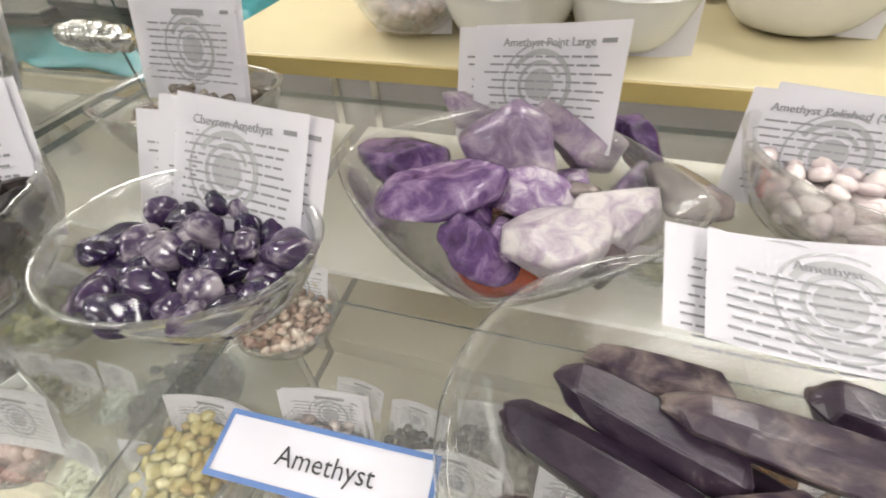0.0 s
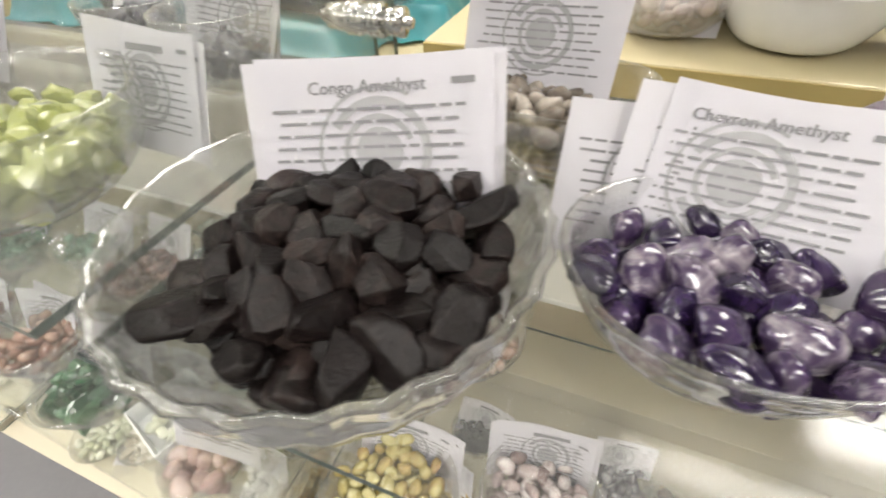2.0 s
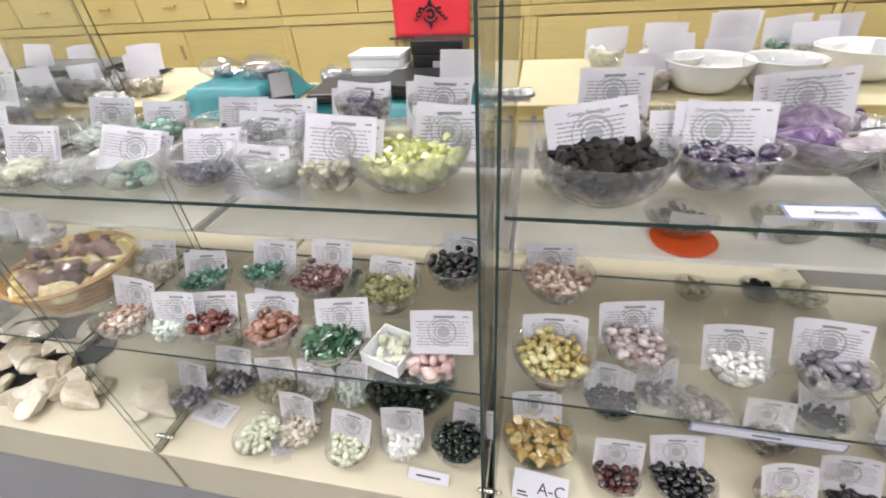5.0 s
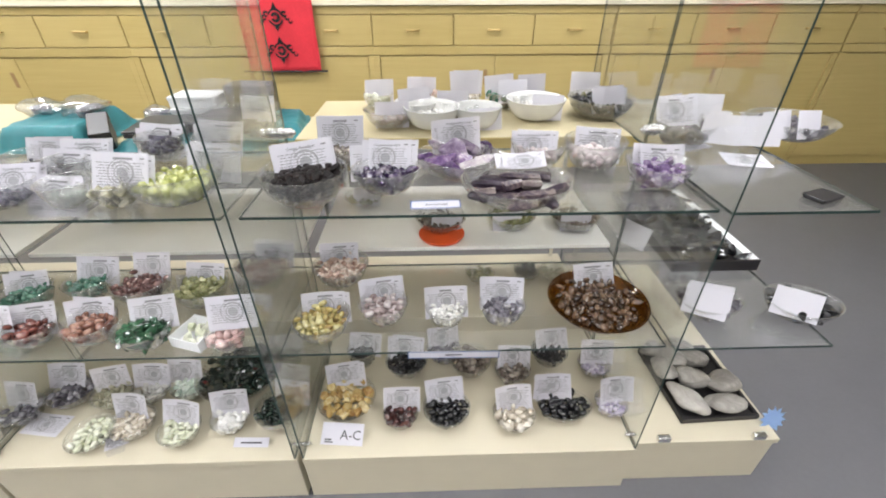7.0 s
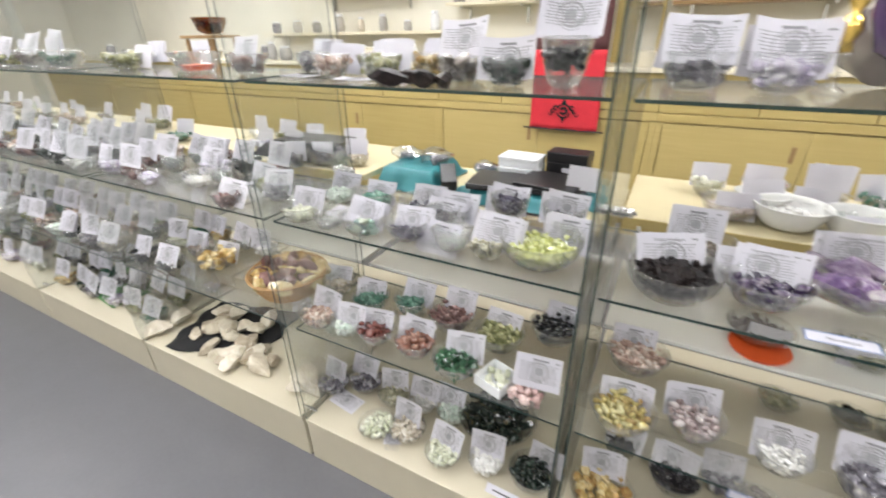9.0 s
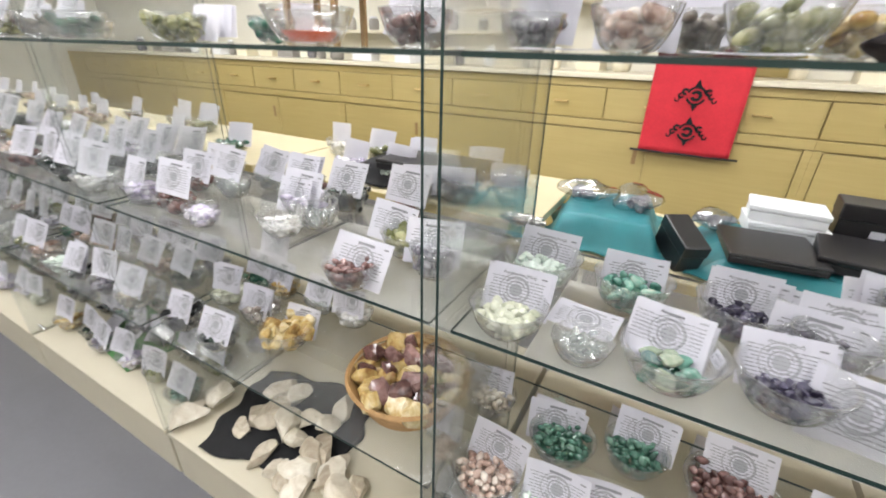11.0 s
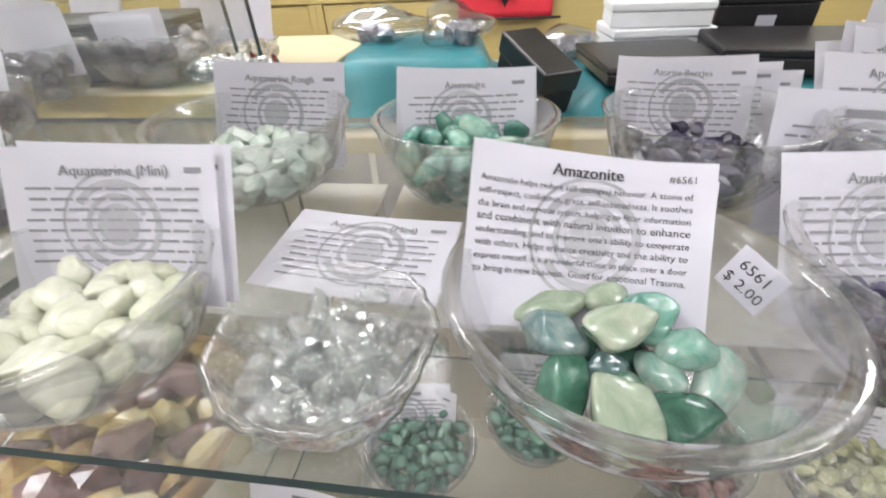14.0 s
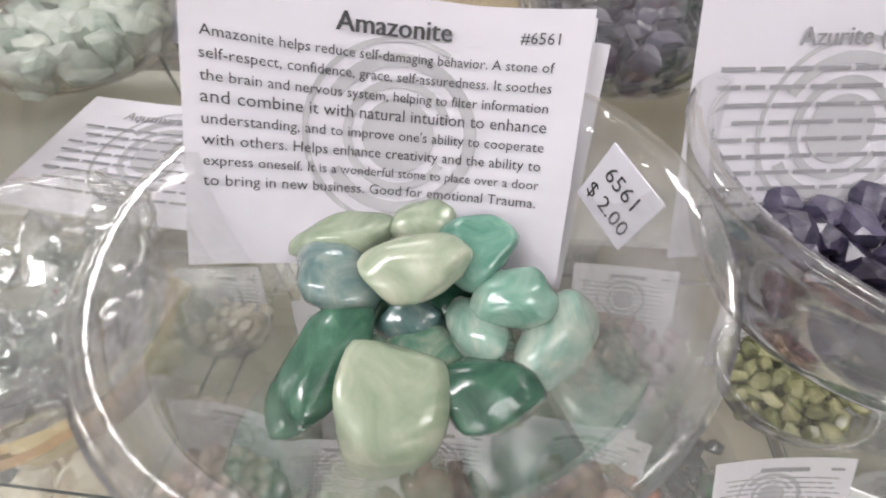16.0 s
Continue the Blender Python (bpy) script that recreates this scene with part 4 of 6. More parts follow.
stock(0.899, 0.264, 0.198, 0.053, 0.040, 'round', 'lilac', 'tumbled', 0.020, 0.60, 'pale lilac stones', (0.010, 0.049, 0.045))
stock(0.091, 0.159, 0.198, 0.088, 0.035, 'round', 'citrine', 'chunk', 0.040, 0.80, 'honey-coloured citrine chunks', (-0.010, 0.081, 0.040), count=2)
stock(0.262, 0.090, 0.198, 0.051, 0.045, 'round', 'darkred', 'tumbled', 0.025, 1.00, 'dark red glossy pebbles', (0.002, 0.047, 0.102))
stock(0.398, 0.103, 0.198, 0.070, 0.050, 'round', 'black', 'tumbled', 0.026, 1.10, 'black glossy pebbles', (-0.003, 0.064, 0.093), count=2)
stock(0.598, 0.080, 0.198, 0.062, 0.045, 'round', 'beige', 'tumbled', 0.026, 1.10, 'beige and grey pebbles', (0.003, 0.057, 0.076))
stock(0.750, 0.105, 0.198, 0.081, 0.050, 'oval', 'black', 'tumbled', 0.030, 1.10, 'black glossy pebbles', (-0.033, 0.059, 0.111), count=2)
stock(0.901, 0.112, 0.198, 0.049, 0.040, 'round', 'lilac', 'tumbled', 0.020, 0.70, 'white and lilac chips', (0.016, 0.045, 0.092))

# case B, upper shelf
stock(-0.591, 0.061, 0.946, 0.060, 0.049, 'round', 'none', 'none', 0.030, 1.00, 'amazonite', None)
stock(-0.798, 0.052, 0.946, 0.055, 0.045, 'round', 'ivory', 'tumbled', 0.020, 0.60, 'pale green-white aquamarine chunks', None, singles=True)
stock(-0.693, 0.047, 0.946, 0.039, 0.032, 'wavy', 'clear', 'chunk', 0.016, 0.80, 'clear pale aquamarine chips', None)
stock(-0.803, 0.216, 0.946, 0.067, 0.054, 'round', 'seafoam', 'chunk', 0.022, 0.40, 'pale rough aquamarine pieces', None)
stock(-0.657, 0.214, 0.946, 0.058, 0.054, 'round', 'amazonite', 'tumbled', 0.022, 0.95, 'green polished amazonite pebbles', None)
stock(-0.512, 0.218, 0.946, 0.060, 0.054, 'round', 'indigo', 'chunk', 0.018, 0.45, 'dark blue azurite pieces', None)
stock(-0.472, 0.081, 0.946, 0.057, 0.049, 'round', 'indigo', 'chunk', 0.018, 0.35, 'dark blue-violet azurite pieces', None)
HEADED = "white paper card headed %s with rows of small print"
for title, tl, tr, lean, behind in (
        ("Congo Amethyst", (0.040, 0.129, 1.043), (0.155, 0.158, 1.053), 28, ((0.004, 0.002, 1, 3),)),
        ("Chevron Amethyst", (0.218, 0.190, 1.035), (0.324, 0.178, 1.038), 34, ((0.012, 0.002, 2, 1), (-0.024, -0.006, -4, 2))),
        ("Amethyst Point Large", (0.380, 0.318, 1.038), (0.478, 0.286, 1.056), 20, ((-0.018, 0.0, 1, 2),)),
        ("Amethyst Polished (Small)", (0.560, 0.302, 1.016), (0.656, 0.285, 1.020), 24, ((0.010, 0.003, 3, 4),)),
                ("Aquamarine (Mini)", (-0.848, 0.097, 1.026), (-0.754, 0.106, 1.023), 26, ((0.004, 0.003, 1, 7),)),
        ("Aquamarine Rough", (-0.855, 0.271, 1.024), (-0.753, 0.273, 1.019), 24, ((0.002, 0.003, -1, 2),)),
        ("Amazonite", (-0.705, 0.246, 1.020), (-0.613, 0.250, 1.021), 24, ((-0.004, 0.003, 2, 5), (0.003, 0.001, -2, 3))),
        ("Azurite Berries", (-0.556, 0.272, 1.022), (-0.468, 0.270, 1.019), 26, ((0.018, 0.0, -1, 4), (0.030, -0.003, 1, 1), (0.008, 0.006, -2, 0))),
        ("Azurite (Med)", (-0.523, 0.124, 1.014), (-0.430, 0.135, 1.012), 32, ((0.004, 0.003, -1, 6), (0.008, 0.001, 2, 2)))):
    placed_card(tl, tr, lean, card_mesh(len(title) * 7 + 3, title), HEADED % title, behind)
placed_card((0.516, 0.163, 1.013), (0.604, 0.156, 1.018), 72, card_mesh(59, "Amethyst", h=0.055), HEADED % "Amethyst")
placed_card((0.500, 0.168, 1.009), (0.588, 0.166, 1.014), 72, card_mesh(61, h=0.055), "curled white paper card with rows of small print")
placed_card((0.098, 0.306, 1.053), (0.203, 0.300, 1.056), 22, GENERIC_CARDS[4], "curled white paper card with rows of small print", ((0.003, 0.002, 1, 1),))
stock(-0.345, 0.075, 0.946, 0.048, 0.050, 'round', 'clear', 'chunk', 0.016, 0.60, 'clear chips', (-0.052, 0.044, 0.045), count=2)
stock(-0.255, 0.075, 0.946, 0.048, 0.045, 'oval', 'olivegrey', 'chunk', 0.026, 1.00, 'grey-green rough stones', (0.013, 0.035, 0.095), count=2)
stock(-0.140, 0.092, 0.946, 0.088, 0.068, 'fluted', 'peridot', 'chunk', 0.024, 0.80, 'lime-green translucent chunks', (0.040, 0.095, 0.085), count=2)
stock(-0.400, 0.205, 0.946, 0.045, 0.050, 'round', 'clear', 'tumbled', 0.020, 0.50, 'clear stones', (0.004, 0.041, 0.079), count=2, title='Apophyllite Point')
stock(-0.420, 0.179, 0.946, 0.045, 0.055, 'round', 'slate', 'tumbled', 0.020, 0.60, 'grey stones', (-0.011, 0.042, 0.064), count=2)
stock(-0.290, 0.325, 0.946, 0.054, 0.060, 'fluted', 'indigo', 'tumbled', 0.020, 1.00, 'dark blue stones', (-0.021, 0.050, 0.073), count=3)
stock(-0.135, 0.285, 0.946, 0.053, 0.070, 'fluted', 'slate', 'chunk', 0.020, 0.70, 'grey-blue chips', (-0.002, 0.048, 0.090), count=2)

# case B, lower shelf
stock(-0.812, 0.065, 0.578, 0.062, 0.055, 'round', 'pinkwhite', 'tumbled', 0.020, 1.00, 'pale pink pebbles', (0.003, 0.057, 0.102))
stock(-0.701, 0.064, 0.578, 0.044, 0.045, 'round', 'seafoam', 'tumbled', 0.018, 0.70, 'pale green chips', (0.014, 0.040, 0.090))
stock(-0.602, 0.078, 0.578, 0.056, 0.050, 'round', 'redstone', 'tumbled', 0.025, 1.10, 'dark red polished stones', (-0.006, 0.051, 0.074))
stock(-0.465, 0.083, 0.578, 0.060, 0.055, 'round', 'carnelian', 'tumbled', 0.025, 1.10, 'orange-brown polished stones', (-0.017, 0.055, 0.081), count=2)
stock(-0.328, 0.064, 0.578, 0.066, 0.055, 'round', 'green', 'shard', 0.026, 1.15, 'dark green glossy stones', (0.014, 0.061, 0.095))
stock(-0.126, 0.042, 0.578, 0.045, 0.050, 'round', 'rose', 'tumbled', 0.026, 1.00, 'dusky pink stones', (0.021, 0.042, 0.125), count=2)
stock(-0.876, 0.241, 0.578, 0.052, 0.050, 'round', 'beige', 'tumbled', 0.020, 1.00, 'beige pebbles', (-0.021, 0.048, 0.071), count=2)
stock(-0.712, 0.205, 0.578, 0.063, 0.055, 'round', 'aventurine', 'tumbled', 0.020, 1.10, 'green polished aventurine pebbles', (-0.018, 0.058, 0.074), count=2)
stock(-0.582, 0.252, 0.578, 0.059, 0.055, 'round', 'aventurine', 'tumbled', 0.018, 1.00, 'deep green pebbles', (0.012, 0.055, 0.093), count=2)
stock(-0.428, 0.240, 0.578, 0.075, 0.060, 'round', 'redbrown', 'tumbled', 0.020, 1.15, 'red-brown polished pebbles', (0.010, 0.069, 0.104))
stock(-0.260, 0.218, 0.578, 0.072, 0.060, 'round', 'olive', 'chunk', 0.024, 1.15, 'olive-green stones', (-0.008, 0.066, 0.083))
stock(-0.123, 0.313, 0.578, 0.074, 0.065, 'round', 'black', 'tumbled', 0.024, 1.10, 'blue-black glossy stones', (0.012, 0.068, 0.093), count=2)

# case B, deck
stock(-0.876, 0.140, 0.198, 0.059, 0.045, 'round', 'slate', 'tumbled', 0.026, 0.80, 'dark grey stones', (-0.017, 0.054, 0.063))
stock(-0.772, 0.204, 0.198, 0.067, 0.045, 'round', 'slate', 'chunk', 0.028, 1.00, 'grey and white stones', (-0.033, 0.062, 0.074), count=2)
stock(-0.640, 0.194, 0.198, 0.059, 0.045, 'round', 'olivegrey', 'chunk', 0.026, 1.00, 'green-grey stones', (-0.015, 0.054, 0.082))
stock(-0.529, 0.208, 0.198, 0.052, 0.040, 'round', 'white', 'chunk', 0.024, 0.80, 'white chips', (-0.007, 0.048, 0.057))
stock(-0.411, 0.216, 0.198, 0.058, 0.050, 'round', 'seafoam', 'chunk', 0.026, 0.90, 'pale green chips', (-0.026, 0.053, 0.032))
stock(-0.267, 0.262, 0.198, 0.134, 0.060, 'round', 'blackgreen', 'chunk', 0.034, 1.15, 'very dark green chunks', None)
stock(-0.622, 0.058, 0.198, 0.063, 0.035, 'round', 'ivory', 'tumbled', 0.024, 0.90, 'cream polished pebbles', None)
stock(-0.516, 0.086, 0.198, 0.060, 0.045, 'round', 'beige', 'chunk', 0.024, 1.00, 'grey-white chips', (-0.016, 0.055, 0.072))
stock(-0.370, 0.060, 0.198, 0.058, 0.045, 'round', 'ivory', 'tumbled', 0.024, 0.90, 'yellow-white stones', (-0.004, 0.053, 0.097))
stock(-0.240, 0.095, 0.198, 0.054, 0.045, 'round', 'white', 'chunk', 0.028, 0.80, 'cream rough stones', (-0.003, 0.049, 0.065))
stock(-0.100, 0.112, 0.198, 0.069, 0.060, 'fluted', 'blackgreen', 'tumbled', 0.026, 1.10, 'green-black glossy stones', (0.028, 0.063, 0.097))

# case C
stock(-1.054, 0.181, 0.946, 0.051, 0.050, 'round', 'olive', 'chunk', 0.030, 1.00, 'brown-green rough stones', (-0.053, 0.047, 0.081))
stock(-0.967, 0.136, 0.946, 0.045, 0.055, 'round', 'slate', 'chunk', 0.025, 1.00, 'grey stones', (-0.007, 0.042, 0.089))
stock(-1.068, 0.032, 0.946, 0.045, 0.045, 'round', 'redbrown', 'tumbled', 0.022, 1.00, 'brown pebbles', (0.005, 0.041, 0.075))
stock(-1.295, 0.187, 0.946, 0.047, 0.060, 'fluted', 'clear', 'chunk', 0.020, 0.60, 'grey clear chips', (-0.086, 0.044, 0.088))
stock(-1.329, 0.124, 0.946, 0.053, 0.050, 'round', 'white', 'chunk', 0.020, 0.60, 'white chips', (-0.068, 0.049, -0.008))
stock(-1.446, 0.180, 0.578, 0.075, 0.060, 'round', 'citrine', 'chunk', 0.050, 1.00, 'yellow rough stones', (0.006, 0.069, -0.008))

# case side facing the far aisle, upper board
stock(0.245, 0.567, 0.950, 0.075, 0.050, 'round', 'pale_pink', 'tumbled', 0.022, 0.80, 'pale stones', (0.009, -0.069, 0.091), face=-1)
stock(0.323, 0.659, 0.950, 0.068, 0.050, 'milk', 'white', 'tumbled', 0.022, 0.80, 'pale stones', (-0.001, -0.062, 0.108), face=-1)
stock(0.442, 0.655, 0.950, 0.057, 0.050, 'round', 'brown', 'tumbled', 0.022, 0.90, 'brown pebbles', (-0.007, -0.052, 0.097), face=-1)
stock(0.370, 0.554, 0.950, 0.083, 0.060, 'milk', 'white', 'tumbled', 0.022, 0.60, 'white stones', None, face=-1)
stock(0.640, 0.772, 0.950, 0.077, 0.050, 'round', 'greybrown', 'tumbled', 0.022, 0.80, 'grey pebbles', (-0.001, -0.071, 0.108), face=-1)
stock(0.692, 0.639, 0.950, 0.092, 0.060, 'milk', 'white', 'tumbled', 0.024, 0.70, 'white stones', (0.026, -0.084, 0.093), face=-1)
stock(0.899, 0.646, 0.950, 0.103, 0.060, 'round', 'black', 'chunk', 0.030, 1.10, 'black glossy chunks', (0.004, -0.095, 0.117), count=2, face=-1)
stock(0.503, 0.550, 0.950, 0.070, 0.060, 'milk', 'clear', 'tumbled', 0.022, 0.60, 'pale clear stones', (0.023, -0.064, 0.074), face=-1)
stock(-0.192, 0.635, 0.895, 0.090, 0.060, 'round', 'slate', 'chunk', 0.025, 0.90, 'grey stones', (0.044, -0.083, 0.153), face=-1)
stock(-1.105, 0.517, 0.950, 0.079, 0.060, 'square', 'slate', 'chunk', 0.030, 1.00, 'grey-violet stones', (-0.015, -0.058, 0.104), count=2, face=-1)
stock(-1.207, 0.439, 0.950, 0.059, 0.060, 'square', 'slate', 'chunk', 0.030, 1.00, 'grey stones', (0.016, -0.044, 0.113), face=-1)

# lower level of the far side
stock(0.629, 0.533, 0.620, 0.079, 0.045, 'round', 'olive', 'chunk', 0.024, 0.90, 'mixed green stones', (-0.015, -0.073, 0.057), face=-1)
stock(0.835, 0.519, 0.620, 0.079, 0.045, 'round', 'greybrown', 'chunk', 0.024, 0.90, 'grey stones', (-0.001, -0.073, 0.061), face=-1)
stock(0.116, 0.719, 0.620, 0.071, 0.030, 'round', 'olive', 'chunk', 0.022, 0.80, 'grey-green stones', (0.010, -0.065, 0.035), face=-1)
stock(0.393, 0.525, 0.620, 0.084, 0.045, 'round', 'greybrown', 'chunk', 0.020, 0.80, 'grey stones', (0.016, -0.078, 0.059), face=-1)
stock(0.559, 0.695, 0.270, 0.058, 0.040, 'round', 'olive', 'chunk', 0.024, 0.90, 'green stones', None)
stock(0.754, 0.713, 0.270, 0.059, 0.040, 'round', 'black', 'chunk', 0.024, 0.90, 'dark stones', None)
stock(0.865, 0.701, 0.270, 0.059, 0.040, 'round', 'olivegrey', 'chunk', 0.024, 0.90, 'pale green stones', None)

# end case
stock(1.360, 0.443, 0.946, 0.110, 0.050, 'round', 'slate', 'chunk', 0.030, 0.60, 'grey stones', (-0.026, 0.101, 0.039))
stock(1.034, 0.386, 0.946, 0.075, 0.060, 'round', 'indigo', 'chunk', 0.030, 0.80, 'dark violet stones', (-0.012, 0.069, 0.111))
stock(1.195, 0.449, 0.946, 0.076, 0.050, 'round', 'white', 'chunk', 0.030, 0.60, 'pale stones', (-0.026, 0.070, 0.056))
stock(1.077, 0.126, 0.578, 0.081, 0.050, 'oval', 'slate', 'chunk', 0.030, 1.00, 'grey rough stones', None)
stock(1.311, 0.108, 0.578, 0.091, 0.050, 'oval', 'black', 'chunk', 0.030, 1.00, 'black rough stones', None)


# amazonite
M["amaz_a"] = stone("amazonite_dark", ((0.018, 0.068, 0.044), (0.042, 0.124, 0.080), (0.101, 0.200, 0.144), (0.252, 0.304, 0.232)), 0.12, 1.7, 0.9, 0.0, 0.0, False)
M["amaz_b"] = stone("amazonite_pale", ((0.143, 0.152, 0.080), (0.202, 0.256, 0.176), (0.277, 0.328, 0.240), (0.386, 0.392, 0.304)), 0.16, 1.7, 0.8, 0.0, 0.0, False)
M["amaz_c"] = stone("amazonite_blue", ((0.063, 0.176, 0.132), (0.126, 0.264, 0.208), (0.218, 0.336, 0.280), (0.378, 0.424, 0.368)), 0.13, 1.7, 0.9, 0.0, 0.0, False)
M["amaz_d"] = stone("amazonite_slate", ((0.025, 0.068, 0.064), (0.046, 0.112, 0.104), (0.101, 0.168, 0.160), (0.210, 0.256, 0.232)), 0.13, 1.7, 0.9, 0.0, 0.0, False)
GA = "tumbled amazonite stones"


def amazonite(x, y, z, l, w, h, rz, index, mat, word, rx=0, ry=0):
    pebble(x, y, z, l * 0.90, w * 1.15, h * 1.4, rx, ry, rz, index, mat, word + " polished amazonite stone in a glass bowl", GA)


amazonite(-0.613, 0.074, 0.971, 0.027, 0.014, 0.014, 15, 0, "amaz_b", "mottled green-brown", 10, -8)
amazonite(-0.593, 0.081, 0.972, 0.021, 0.014, 0.013, 9, 1, "amaz_b", "pale grey-green", 12)
amazonite(-0.576, 0.072, 0.971, 0.021, 0.019, 0.016, -33, 2, "amaz_c", "mint green", 15, 10)
amazonite(-0.591, 0.061, 0.976, 0.029, 0.018, 0.013, 13, 3, "amaz_b", "pale green", 18, -4)
amazonite(-0.613, 0.062, 0.968, 0.026, 0.018, 0.015, -25, 4, "amaz_d", "dark blue-green", 8, 12)
amazonite(-0.566, 0.060, 0.967, 0.022, 0.015, 0.013, 24, 5, "amaz_c", "pale blue-green", 14)
amazonite(-0.555, 0.055, 0.958, 0.028, 0.016, 0.014, 58, 6, "amaz_c", "light jade green", 16, -10)
amazonite(-0.575, 0.055, 0.960, 0.021, 0.012, 0.012, -50, 7, "amaz_c", "streaked pale turquoise", 10)
amazonite(-0.592, 0.058, 0.958, 0.021, 0.014, 0.013, 9, 8, "amaz_d", "dark green", 5)
amazonite(-0.588, 0.050, 0.956, 0.019, 0.015, 0.012, -16, 0, "amaz_a", "deep green", 5)
amazonite(-0.612, 0.042, 0.962, 0.040, 0.018, 0.015, 68, 1, "amaz_a", "long deep green", 14, -6)
amazonite(-0.593, 0.034, 0.965, 0.029, 0.024, 0.017, 83, 2, "amaz_b", "large pale green and cream", 24, -14)
amazonite(-0.572, 0.039, 0.958, 0.027, 0.019, 0.014, 1, 3, "amaz_a", "mottled green", 12, 4)
for px, py, idx in ((-0.603, 0.064, 4), (-0.583, 0.068, 5), (-0.600, 0.076, 6)):
    amazonite(px, py, 0.956, 0.02, 0.018, 0.014, 30 * idx, idx, "amaz_a", "deep green")

front = card_mesh(5, "Amazonite", AMAZONITE_LINES, "#6561", CW, 0.071, 3.4)
placed_card((-0.644, 0.100, 1.030), (-0.551, 0.112, 1.015), 36, front, "white card headed Amazonite with eight printed lines", ((0.004, 0.001, 1, 2), (0.007, -0.002, 3, 4)))


def price_label():
    x = Vector((0.483, -0.843, -0.239)).normalized()
    n = x.cross(Vector((0.254, -0.095, 0.963))).normalized()
    e = empty("price_label", Matrix.Translation((-0.5435, 0.079, 0.985)) @ Matrix((x, n.cross(x), n)).transposed().to_4x4(), "small white price sticker inside a glass bowl", "label")
    bm = bmesh.new()
    add_box(bm, -0.0094, 0.0094, -0.0090, 0.0090, -0.0003, 0.0003)
    part("sticker", bm, M["paper"], e)
    pieces = []
    for body, v0 in (("6561", 0.0012), ("$ 2.00", -0.0058)):
        tv, tf = letters(body, 0.0062)
        pieces.append(([(u, v + v0) for u, v in tv], tf))
    pv, pf = join_flat(pieces)
    ob = new("printed_text", mesh_of("printed_text", [(u, v, 0.0006) for u, v in pv], pf, M["ink"]))
    ob.parent = e


price_label()

# amethyst points
M["point_a"] = stone("amethyst_violet", ((0.035, 0.012, 0.06), (0.09, 0.045, 0.13), (0.20, 0.13, 0.24), (0.42, 0.37, 0.42)), 0.26, 3.2, 0.5, 0.0, 0.3, False)
M["point_b"] = stone("amethyst_milky", ((0.09, 0.055, 0.12), (0.19, 0.135, 0.215), (0.31, 0.265, 0.305), (0.44, 0.41, 0.41)), 0.3, 3.2, 0.4, 0.0, 0.3, False)
M["point_c"] = stone("amethyst_smoky", ((0.045, 0.03, 0.034), (0.10, 0.073, 0.08), (0.21, 0.175, 0.165)), 0.24, 2.0, 0.6, 0.0, 0.1, False)
M["point_d"] = stone("amethyst_long", ((0.006, 0.003, 0.008), (0.013, 0.007, 0.017), (0.034, 0.021, 0.034), (0.15, 0.12, 0.11)), 0.34, 3.0, 0.3, 0.0, 0.15, False)
for key in ("point_a", "point_b", "point_d"):
    M[key].node_tree.nodes["Principled BSDF"].inputs["Specular IOR Level"].default_value = 0.35
GP = "large amethyst points"


def point(x, y, z, l, w, rx, ry, rz, index, mat, word):
    pebble(x, y + 0.027, z - 0.007, l * 0.92, w * 0.98, w * 0.88, rx, ry, rz, index, mat, word + " amethyst point in a pointed glass dish", GP, "worn")


point(0.352, 0.214, 0.982, 0.050, 0.044, 10, 20, 20, 0, "point_a", "violet")
point(0.378, 0.275, 0.990, 0.042, 0.036, 20, 10, -20, 1, "point_b", "pale violet")
point(0.385, 0.180, 0.986, 0.062, 0.046, 15, -10, 35, 2, "point_a", "violet and white")
point(0.420, 0.225, 0.994, 0.060, 0.050, 25, 15, -30, 3, "point_b", "milky")
point(0.414, 0.143, 0.980, 0.042, 0.040, 20, 40, 10, 4, "point_a", "deep violet")
point(0.454, 0.152, 0.984, 0.056, 0.042, 10, 5, 48, 5, "point_b", "large lilac")
point(0.438, 0.190, 0.978, 0.042, 0.038, 30, 10, 0, 6, "point_a", "dark violet")
point(0.470, 0.250, 0.988, 0.060, 0.048, 15, 20, -15, 7, "point_b", "pale crystalline")
point(0.505, 0.265, 0.985, 0.050, 0.036, 10, 60, 40, 8, "point_a", "deep violet")
point(0.492, 0.185, 0.982, 0.046, 0.042, 40, 10, 30, 0, "point_b", "pale violet")
point(0.527, 0.222, 0.977, 0.048, 0.044, 10, 10, -25, 1, "point_c", "smoky brown")
point(0.440, 0.268, 0.984, 0.040, 0.036, 0, 30, 60, 2, "point_b", "milky")
for i, (px, py) in enumerate(((0.370, 0.200), (0.400, 0.215), (0.430, 0.165), (0.470, 0.200), (0.455, 0.225), (0.500, 0.225), (0.405, 0.170), (0.480, 0.160))):
    point(px, py, 0.968, 0.040, 0.036, 20 * i, 15, 47 * i, i % 9, ("point_a", "point_b", "point_a", "point_c")[i % 4], ("violet", "milky", "dark violet", "smoky")[i % 4])
GL = "long amethyst crystals"


def crystal(ax, ay, az, bx, by, bz, w, index, mat="point_d", roll=0):
    a, b = Vector((ax, ay, az)), Vector((bx, by, bz))
    d = b - a
    m = Matrix.Translation((a + b) / 2) @ d.to_track_quat("X", "Z").to_matrix().to_4x4() @ pose(0, 0, 0, roll) @ Matrix.Diagonal((d.length * 0.92, w * 2.5, w * 2.3, 1))
    single_stone("stone", m, "crystal", index, mat, "long violet and white amethyst crystal in a round dish", GL)


